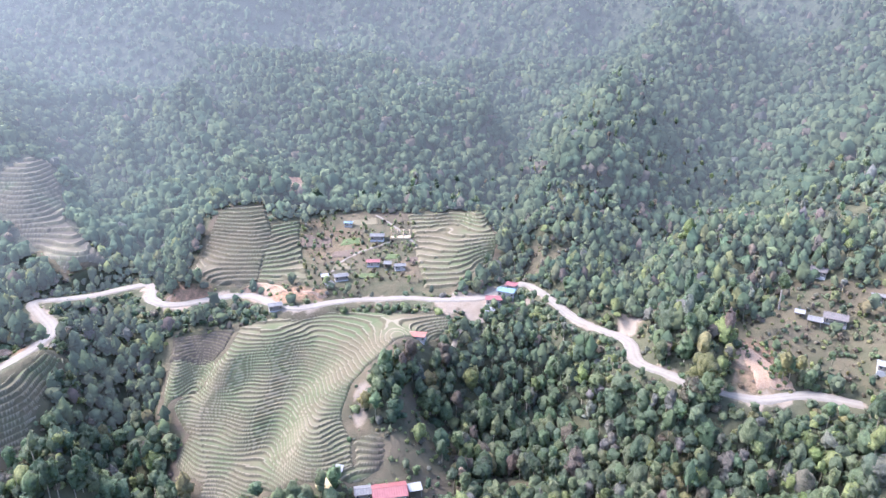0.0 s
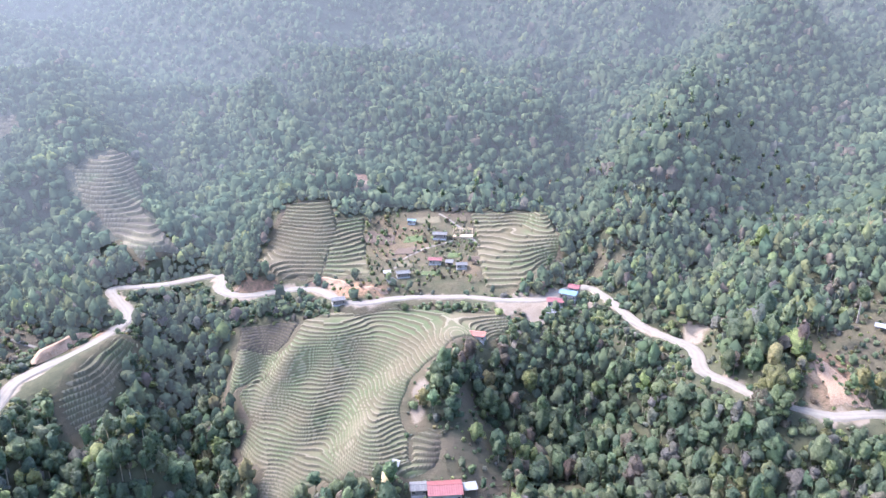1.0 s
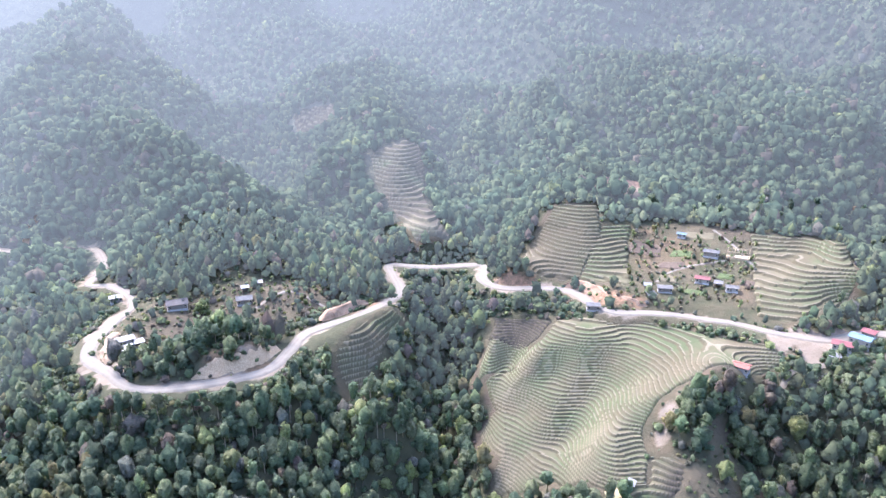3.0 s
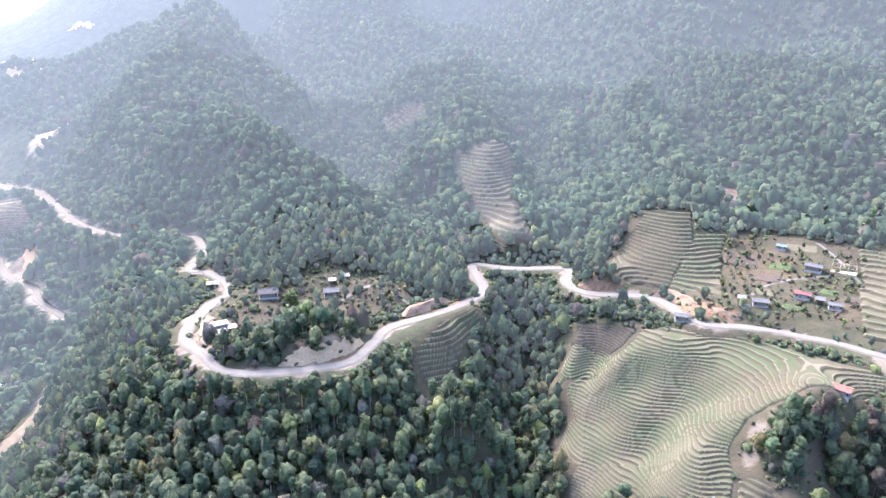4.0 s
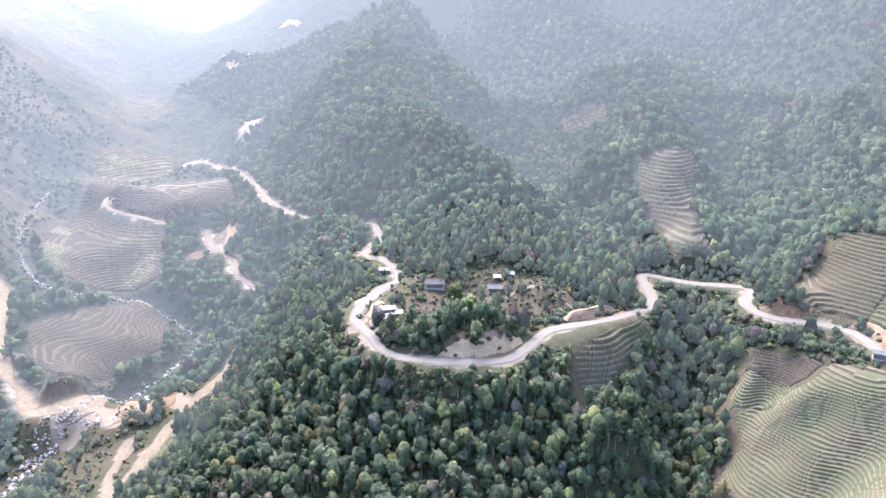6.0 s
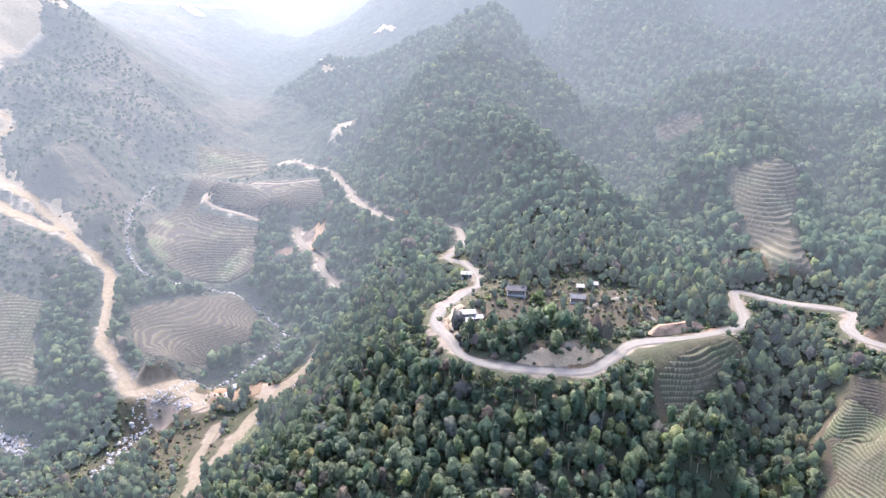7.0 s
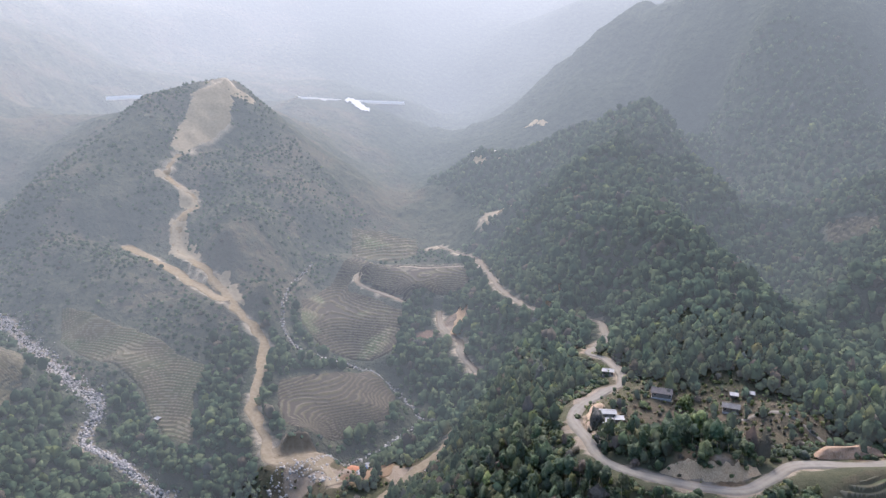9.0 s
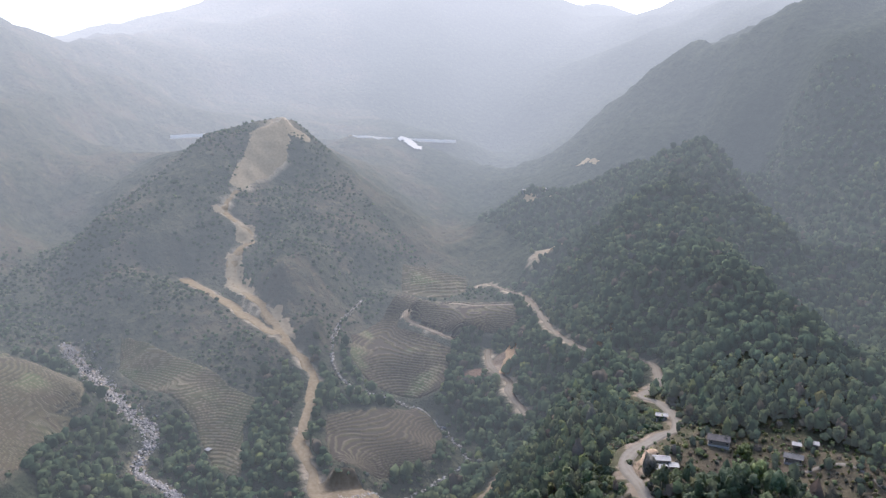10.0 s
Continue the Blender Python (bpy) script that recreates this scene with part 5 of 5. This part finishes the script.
def tree_kind(seed, height, spread, tint, label):
    """One tree with its own trunk and crown, kept as the pattern for its copies."""
    r = R(seed)
    v, f, n = [], [], 0
    lean = r.normal(0, 0.4, 2)
    top = (lean[0], lean[1], height * 0.82)
    mid = (lean[0] * 0.3, lean[1] * 0.3, height * 0.42)
    n = limb(v, f, (0, 0, -1.2), mid, height * 0.026, height * 0.018, n)
    n = limb(v, f, mid, top, height * 0.018, height * 0.005, n)
    for k in range(5):
        a = k * 1.26 + r.uniform(0, 0.6)
        s = 0.3 + 0.1 * k
        root_at = np.array(mid) * (1 - s) + np.array(top) * s
        n = limb(v, f, root_at, root_at + (math.cos(a) * spread * 0.6, math.sin(a) * spread * 0.6, height * 0.1), height * 0.009, 0.03, n)
    p = np.vstack(v)
    trunk = grid_mesh("trunk", p[:, 0], p[:, 1], p[:, 2], np.array(f), {})
    trunk.materials.append(BARK)
    cv, cf, _, cn = crown_template(height, spread, 4 if spread < 4 else 18, 3 if spread < 4 else 2, 330 if spread < 4 else 900, 0.36, False, r, 0.1 if spread < 4 else 0.3)
    crown = grid_mesh("crown", cv[:, 0], cv[:, 1], cv[:, 2], cf, {"leaf": np.tile(np.array(tint), (len(cv), 1))})
    outward(crown, cn)
    crown.materials.append(LEAVES)
    ob = tagged(new("tree"), label, "tree", group="trees of the near wood")
    for name, me in (("trunk", trunk), ("crown", crown)):
        new(name, me).parent = ob
    return ob


KINDS = [("broad dark evergreen tree in the near wood", 9.5, 3.2, 0), ("round mid-green broadleaf tree in the near wood", 9, 3.0, 1),
         ("spreading olive-green tree among darker crowns", 9.5, 3.3, 2), ("tall narrow dark tree in the near wood", 12, 2.2, 0),
         ("yellow-green young tree in the near wood", 8, 2.4, 3), ("slender light-green tree above its neighbours", 12, 2.1, 2),
         ("dry brownish tree with thin foliage", 8.5, 2.5, 4), ("greyish dusty tree in the near wood", 9, 2.8, 5)]
patterns = [tree_kind(200 + k, h, s, PALETTE[c], label) for k, (label, h, s, c) in enumerate(KINDS)]
shares = np.array([0.17, 0.24, 0.18, 0.10, 0.09, 0.09, 0.05, 0.08])
fresh = set(range(len(patterns)))
for k in own_at:
    pick = int(rng.choice(len(patterns), p=shares))
    at = (float(near_x[k]), float(near_y[k]))
    z = float(ground_z(np.array([at[0]]), np.array([at[1]]))[0]) - 0.3
    m = pose(*at, z, 0, 0, rng.uniform(0, 360))
    s = rng.uniform(0.95, 1.5)
    if pick in fresh:
        fresh.discard(pick)
        tree = patterns[pick]
        tree.matrix_basis = m
    else:
        tree = copy_thing(patterns[pick], m)
    tree.scale = (s, s, s * rng.uniform(0.85, 1.15))

# ---------------------------------------------------------------- houses and sheds


def part(name, bm, material, parent, label=""):
    """One mesh object under a thing or a part."""
    me = bpy.data.meshes.new(name)
    bm.to_mesh(me)
    bm.free()
    me.materials.append(material)
    ob = new(name, me)
    ob.parent = parent
    return tagged(ob, label) if label else ob


def box(bm, cx, cy, cz, sx, sy, sz, bevel=0.0):
    """A box round a centre, its edges eased."""
    m = Matrix.Translation((cx, cy, cz)) @ Matrix.Diagonal((sx, sy, sz, 1))
    made = bmesh.ops.create_cube(bm, size=1.0, matrix=m)
    if bevel:
        edges = list({e for v in made["verts"] for e in v.link_edges})
        bmesh.ops.bevel(bm, geom=edges, offset=bevel, segments=1, affect="EDGES")
    return bm


def slab(points, thick):
    """A sheet over four points with a thickness below it."""
    bm = bmesh.new()
    top = [bm.verts.new(p) for p in points]
    low = [bm.verts.new((p[0], p[1], p[2] - thick)) for p in points]
    bm.faces.new(top)
    bm.faces.new(low[::-1])
    for k in range(4):
        bm.faces.new((top[k], low[k], low[(k + 1) % 4], top[(k + 1) % 4]))
    bmesh.ops.recalc_face_normals(bm, faces=bm.faces)
    return bm


def corrugated(points, thick, waves):
    """A roof sheet over four corners (eave, eave, ridge, ridge) with waves that run up the slope."""
    a, b, c, d = (Vector(p) for p in points)
    bm = bmesh.new()
    n = waves * 2
    rows = []
    for s in range(n + 1):
        u, h = s / n, (0.05 if s % 2 else 0.0)
        e, r = a.lerp(b, u), d.lerp(c, u)
        rows.append([bm.verts.new(p + Vector((0, 0, z))) for p, z in ((e, h), (r, h), (r, h - thick), (e, h - thick))])
    for p, q in zip(rows, rows[1:]):
        for k in range(4):
            bm.faces.new((p[k], q[k], q[(k + 1) % 4], p[(k + 1) % 4]))
    bm.faces.new(rows[0][::-1])
    bm.faces.new(rows[-1])
    bmesh.ops.recalc_face_normals(bm, faces=bm.faces)
    return bm


ROOF_RED = plain("red_roof_sheet", (0.19, 0.062, 0.06), (0.25, 0.095, 0.09), 2.0, 0.5)
ROOF_CORAL = plain("coral_roof_sheet", (0.27, 0.095, 0.065), (0.33, 0.14, 0.10), 2.0, 0.5)
ROOF_GREY = plain("grey_cement_sheet", (0.115, 0.112, 0.105), (0.19, 0.186, 0.175), 1.2, 0.9)
ROOF_DARK = plain("old_thatch", (0.095, 0.085, 0.078), (0.17, 0.152, 0.138), 0.8, 0.95)
ROOF_WHITE = plain("bright_metal_sheet", (0.21, 0.21, 0.205), (0.30, 0.30, 0.295), 2.0, 0.5)
ROOF_BLUE = plain("blue_roof_sheet", (0.11, 0.19, 0.25), (0.17, 0.25, 0.30), 2.0, 0.5)
WALL_PALE = plain("limewash", (0.26, 0.235, 0.20), (0.36, 0.33, 0.29), 1.5, 0.9)
WALL_WOOD = plain("grey_boards", (0.15, 0.125, 0.10), (0.27, 0.235, 0.20), 0.6, 0.9)
TIMBER = plain("fresh_timber", (0.42, 0.32, 0.19), (0.55, 0.45, 0.30), 0.4, 0.8)
DARK = plain("dark_opening", (0.02, 0.02, 0.02), (0.04, 0.04, 0.04), 0.5, 0.6)
GLASS = Nodes("window_glass", 0.08, 0.6).color((0.05, 0.06, 0.07)).mat
CONCRETE = plain("concrete", (0.34, 0.33, 0.31), (0.45, 0.44, 0.42), 0.9, 0.9)


def set_down(ob, x, y, turn, reach):
    """Stands a thing on the ground at the height of the lower side of its footprint."""
    a = np.array([0, reach, -reach, 0, 0])
    b = np.array([0, 0, 0, reach, -reach])
    z = ground_z(x + a, y + b)
    ob.matrix_basis = pose(x, y, float(np.mean(z)) + 0.15, 0, 0, turn)


def house(x, y, turn, w, d, h, roof, wall, label, rise=0.28, windows=2, name="house"):
    """A small house: plinth, walls with openings, gabled sheet roof."""
    ob = tagged(new(name), label, "house" if name == "house" else "shed")
    w, d = 0.82 * w, 0.82 * d
    part("plinth", box(bmesh.new(), 0, 0, -1.2, w + 0.5, d + 0.5, 2.6, 0.05), CONCRETE, ob)
    top = h + rise * d / 2
    for s in (-1, 1):
        part("wall", box(bmesh.new(), 0, s * (d / 2 - 0.1), h / 2, w, 0.2, h, 0.02), wall, ob)
        bm = bmesh.new()
        a = [(s * w / 2, -d / 2 + 0.2, 0.0), (s * w / 2, d / 2 - 0.2, 0.0), (s * w / 2, d / 2 - 0.2, h), (s * w / 2, 0, top - 0.08), (s * w / 2, -d / 2 + 0.2, h)]
        f = bm.faces.new([bm.verts.new(p) for p in a])
        e = bmesh.ops.extrude_face_region(bm, geom=[f])
        bmesh.ops.translate(bm, vec=(-s * 0.2, 0, 0), verts=[v for v in e["geom"] if isinstance(v, bmesh.types.BMVert)])
        bmesh.ops.recalc_face_normals(bm, faces=bm.faces)
        part("gable_wall", bm, wall, ob)
    over, eave = 0.7, 0.6
    for s in (-1, 1):
        y1, z1 = s * (d / 2 + eave), h - rise * eave
        pts = [(-w / 2 - over, y1, z1), (w / 2 + over, y1, z1), (w / 2 + over, s * 0.02, top), (-w / 2 - over, s * 0.02, top)]
        part("roof_sheet", corrugated(pts, 0.09, int(w * 1.3)), roof, ob)
    part("ridge_cap", box(bmesh.new(), 0, 0, top + 0.05, w + 2 * over, 0.45, 0.1, 0.03), roof, ob)
    door = part("door", box(bmesh.new(), -w * 0.12, -d / 2 - 0.03, 1.0, 0.95, 0.08, 2.0, 0.01), WALL_WOOD, ob, "dark wooden door")
    part("door_handle", box(bmesh.new(), -w * 0.12 + 0.35, -d / 2 - 0.1, 1.0, 0.05, 0.06, 0.16), DARK, door)
    for k in range(windows):
        wx = w * (0.2 + 0.22 * k) if k else -w * 0.36
        win = part("window", box(bmesh.new(), wx, -d / 2 - 0.02, 1.45, 1.1, 0.08, 1.05, 0.01), TIMBER, ob)
        part("pane", box(bmesh.new(), wx, -d / 2 - 0.065, 1.45, 0.92, 0.02, 0.88), GLASS, win)
    set_down(ob, x, y, turn, min(w, d) / 2)
    return ob


def lean_to(x, y, turn, w, d, h, roof, label):
    """An open shed: four posts under a single sloping sheet roof."""
    ob = tagged(new("shed"), label, "shed")
    w, d = 0.85 * w, 0.85 * d
    for sx in (-1, 1):
        for sy in (-1, 1):
            part("post", box(bmesh.new(), sx * (w / 2 - 0.15), sy * (d / 2 - 0.15), h / 2 - 0.6 + 0.15 * sy, 0.16, 0.16, h + 1.2 + 0.3 * sy, 0.02), WALL_WOOD, ob)
    part("back_wall", box(bmesh.new(), 0, d / 2 - 0.3, h / 2 - 0.3, w - 0.4, 0.12, h + 0.4), WALL_WOOD, ob)
    pts = [(-w / 2 - 0.4, -d / 2 - 0.5, h - 0.15), (w / 2 + 0.4, -d / 2 - 0.5, h - 0.15), (w / 2 + 0.4, d / 2 + 0.4, h + 0.45), (-w / 2 - 0.4, d / 2 + 0.4, h + 0.45)]
    part("roof_sheet", corrugated(pts, 0.08, int(w * 1.4)), roof, ob)
    set_down(ob, x, y, turn, min(w, d) / 2)
    return ob


def timber_frame(x, y, turn, w, d, h):
    """A house under construction: posts, beams and rafters of fresh timber."""
    ob = tagged(new("unfinished_house"), "bare timber frame of a house being built beside a grey-roofed house", "house frame")
    for a in np.linspace(-w / 2, w / 2, 4):
        for b in (-d / 2, 0, d / 2):
            top = h + (1.6 if b == 0 else 0)
            part("post", box(bmesh.new(), a, b, top / 2 - 0.4, 0.25, 0.25, top + 0.8, 0.02), TIMBER, ob)
        for s in (-1, 1):
            bm = box(bmesh.new(), 0, 0, 0, 0.18, math.hypot(d / 2, 1.6), 0.2)
            bmesh.ops.rotate(bm, matrix=Matrix.Rotation(-s * math.atan2(1.6, d / 2), 3, "X"), verts=bm.verts)
            bmesh.ops.translate(bm, vec=(a, s * d / 4, h + 0.85), verts=bm.verts)
            part("rafter", bm, TIMBER, ob)
    for b in (-d / 2, d / 2):
        part("beam", box(bmesh.new(), 0, b, h, w + 0.3, 0.22, 0.25), TIMBER, ob)
    part("ridge_beam", box(bmesh.new(), 0, 0, h + 1.6, w + 0.3, 0.22, 0.25), TIMBER, ob)
    part("floor_slab", box(bmesh.new(), 0, 0, -0.5, w + 1.0, d + 1.0, 1.2, 0.05), TIMBER, ob)
    set_down(ob, x, y, turn, min(w, d) / 2)
    return ob


def heap(name, x, y, radius, height, material, label, category, seed):
    """A lumpy mound of loose matter."""
    r = R(seed)
    bm = bmesh.new()
    bmesh.ops.create_icosphere(bm, subdivisions=3, radius=1.0)
    for v in bm.verts:
        k = 1 + 0.16 * noise.noise(v.co * 2.3 + Vector((seed, 0, 0)))
        v.co = Vector((v.co.x * radius * k, v.co.y * radius * k * 0.8, max(v.co.z, -0.4) * height * k))
    for f in bm.faces:
        f.smooth = True
    me = bpy.data.meshes.new(name)
    bm.to_mesh(me)
    bm.free()
    me.materials.append(material)
    ob = tagged(new(name, me), label, category)
    set_down(ob, x, y, r.uniform(0, 180), radius * 0.6)
    return ob


# Hamlet between the upper terraces
house(150, 331, -28, 8.0, 5.0, 2.6, ROOF_RED, WALL_PALE, "long house with a faded red sheet roof among gardens")
house(128, 325, -12, 8, 5.0, 2.5, ROOF_GREY, WALL_WOOD, "low house with a grey cement sheet roof beside the hedge")
house(161, 320, -20, 6.5, 4.5, 2.5, ROOF_GREY, WALL_PALE, "small house with a grey sheet roof behind the gardens")
lean_to(156, 325, -28, 4.5, 3.6, 2.5, ROOF_GREY, "open shed with a grey sheet roof between two houses")
house(156, 379, -35, 5.2, 3.8, 2.3, ROOF_BLUE, WALL_PALE, "small house with a pale blue roof at the wood's edge")
house(164, 355, -30, 9, 6.0, 2.8, ROOF_GREY, WALL_WOOD, "large wooden house with a worn grey roof on the slope")
timber_frame(178, 352, -30, 11, 6, 2.8)
lean_to(120, 328, -15, 4, 3, 2.4, ROOF_WHITE, "little shed with a bright metal roof in a garden")
lean_to(119, 319, 10, 5, 4, 2.4, ROOF_GREY, "grey-roofed shed under garden trees")
# Along the road at the junction
house(199, 271, -52, 10, 6.5, 3.2, ROOF_BLUE, WALL_PALE, "roadside house with a light blue sheet roof")
house(188, 267, -35, 9, 6, 3.0, ROOF_RED, WALL_PALE, "roadside house with a dull red roof at the junction")
house(206, 276, -52, 6, 6, 3.2, ROOF_RED, WALL_PALE, "small roadside house with a dark red roof")
lean_to(182, 262, -20, 5, 3.5, 2.4, ROOF_WHITE, "roadside stall with a bright sheet roof")
house(139, 259, -40, 8.5, 5.5, 2.8, ROOF_CORAL, WALL_PALE, "house with an orange-red roof at the edge of the wood")
# Farm at the foot of the wide terraces
house(94, 199, -20, 15, 9.5, 3.4, ROOF_RED, WALL_PALE, "large farmhouse with a crimson sheet roof below the terraces", 0.32)
house(85, 204, -20, 6.5, 5.5, 2.8, ROOF_GREY, WALL_WOOD, "grey-roofed outhouse beside the crimson farmhouse")
lean_to(104, 197, -15, 5.5, 4, 2.5, ROOF_WHITE, "pale shed beside the crimson farmhouse")
lean_to(80, 215, 60, 4.2, 2.6, 2.2, ROOF_WHITE, "small shed with a bluish metal roof on the terrace edge")
# On the hillside above the road
house(338, 210, -58, 6.5, 5, 2.6, ROOF_WHITE, WALL_PALE, "small white hut high on the wooded hill")
house(298, 166, -70, 7.5, 5.5, 2.6, ROOF_DARK, WALL_WOOD, "old wooden hut with a dark roof on the hillside", 0.5)
house(276, 143, -62, 10, 7, 2.7, ROOF_DARK, WALL_WOOD, "big old wooden house with a dark roof on a bare bench", 0.45)
lean_to(268, 147, -62, 6, 4.5, 2.4, ROOF_GREY, "grey open shed beside the old wooden house")
house(298, 139, -60, 5, 4, 2.4, ROOF_GREY, WALL_WOOD, "small wooden house with a grey sheet roof on the hillside")
lean_to(268, 154, -60, 4, 3, 2.2, ROOF_WHITE, "tiny shed with a white sheet roof above the bench")
house(263, 114, -60, 7, 5, 2.5, ROOF_WHITE, WALL_WOOD, "house with a pale metal roof above the road")
house(88, 314, -10, 7, 5, 2.8, ROOF_GREY, WALL_WOOD, "weathered roadside hut with a grey roof at the cut bank")
# Inside the hairpin
house(-158, 339, 25, 6.5, 5, 2.8, ROOF_WHITE, WALL_PALE, "white hut beside the upper road")
house(-131, 283, 35, 8, 5.5, 2.8, ROOF_WHITE, WALL_PALE, "house with a bright metal roof inside the road bend")
lean_to(-125, 283, 35, 4.5, 3.5, 2.4, ROOF_WHITE, "small shed with a white roof beside the bend house")
lean_to(-128, 276, 35, 7, 4, 2.3, ROOF_WHITE, "open shed with a pale roof at the road's edge")
house(-119, 318, 20, 11, 7.5, 2.8, ROOF_DARK, WALL_WOOD, "old wooden farmhouse with a dark roof in a garden", 0.45)
house(-88, 326, 15, 8.5, 6, 2.7, ROOF_GREY, WALL_WOOD, "grey-roofed hut below the wood", 0.4)
lean_to(-84, 341, 20, 5, 3, 2.3, ROOF_WHITE, "shed with a shining white roof at the wood's edge")
lean_to(-90, 337, 20, 4, 3, 2.3, ROOF_WHITE, "small shed with a shining white roof at the wood's edge")
# By the river
SHED_END = plain("blue_sheet_wall", (0.16, 0.33, 0.62), (0.22, 0.40, 0.70), 1.0, 0.5)
house(-306, 300, 60, 9, 6, 2.6, ROOF_WHITE, SHED_END, "workers' cabin with blue walls and a white roof by the river", name="cabin")
heap("earth_heap", -311, 288, 5.5, 2.4, plain("red_earth", (0.36, 0.15, 0.08), (0.46, 0.22, 0.12), 0.8), "heap of red earth beside the dirt road", "earth heap", 3)
heap("gravel_heap", -300, 284, 4.0, 1.8, ROCK, "heap of pale gravel beside the dirt road", "gravel heap", 4)
lean_to(-477, 241, 10, 5, 3.5, 2.2, ROOF_WHITE, "field hut with a white roof among terraces")
heap("straw_heap", 74, 213, 4.5, 2.0, plain("straw", (0.42, 0.33, 0.17), (0.55, 0.45, 0.26), 0.5), "heap of yellow straw at the terrace edge", "straw heap", 5)
for k, (x, y) in enumerate([(-628, 844), (-612, 873), (-600, 860), (-582, 940), (-570, 950), (-555, 935), (-500, 905), (-488, 915), (-512, 912)]):
    house(x, y, 30 + 25 * (k % 3), 10, 7, 3, ROOF_WHITE, WALL_PALE, "distant house with a bright roof on the upper slope")


# ---------------------------------------------------------------- footpaths and single trees


def footpath(points, width, label):
    line = resample([(x, y, 0) for x, y in points], 1.5)
    line[:, 2] = ground_z(line[:, 0], line[:, 1]) + 0.12
    ribbon("footpath", line, width, ROAD_DUST, label, "path", 0.0, 0.8, 0.7, 33)


footpath([(182, 262), (175, 261), (163, 261), (156, 256), (149, 251), (139, 243), (131, 238)], 1.9, "narrow dirt path winding down through the wood")
footpath([(182, 341), (181, 355), (179, 369), (176, 382)], 1.1, "straight footpath up the hamlet slope")
footpath([(170, 349), (158, 349), (143, 347), (132, 341), (127, 335)], 1.2, "curved footpath between the hamlet houses")
footpath([(-84, 318), (-70, 330), (-58, 330), (-40, 322)], 1.2, "pale footpath along the hill above the hairpin")

LONE = [(207, 151, 16, 7.0, 6, "large spreading tree with yellowing leaves above the road"),
        (199, 149, 13, 5.0, 4, "browning tree with thin foliage beside the large spreading tree"), (203, 145, 14, 5.5, 2, "broad olive tree leaning over the road"),
        (131, 233, 15, 6.0, 2, "large round olive tree at the wood's edge"), (283, 228, 16, 5.0, 3, "tall light-green tree over the gully"),
        (148, 412, 12, 5.0, 2, "light-green tree at the foot of the forest"), (267, 163, 17, 3.2, 2, "tall tree with a bare pale trunk on the bench"),
        (-105, 312, 9, 4.0, 3, "bright green tree beside the old farmhouse"), (318, 176, 15, 4.0, 5, "tall thin greyish tree on the hill")]
for k, (x, y, h, s, c, label) in enumerate(LONE):
    ob = tree_kind(300 + k, h, s, PALETTE[c], label)
    ob.matrix_basis = pose(x, y, float(ground_z(np.array([float(x)]), np.array([float(y)]))[0]) - 0.2, 0, 0, 40 * k)
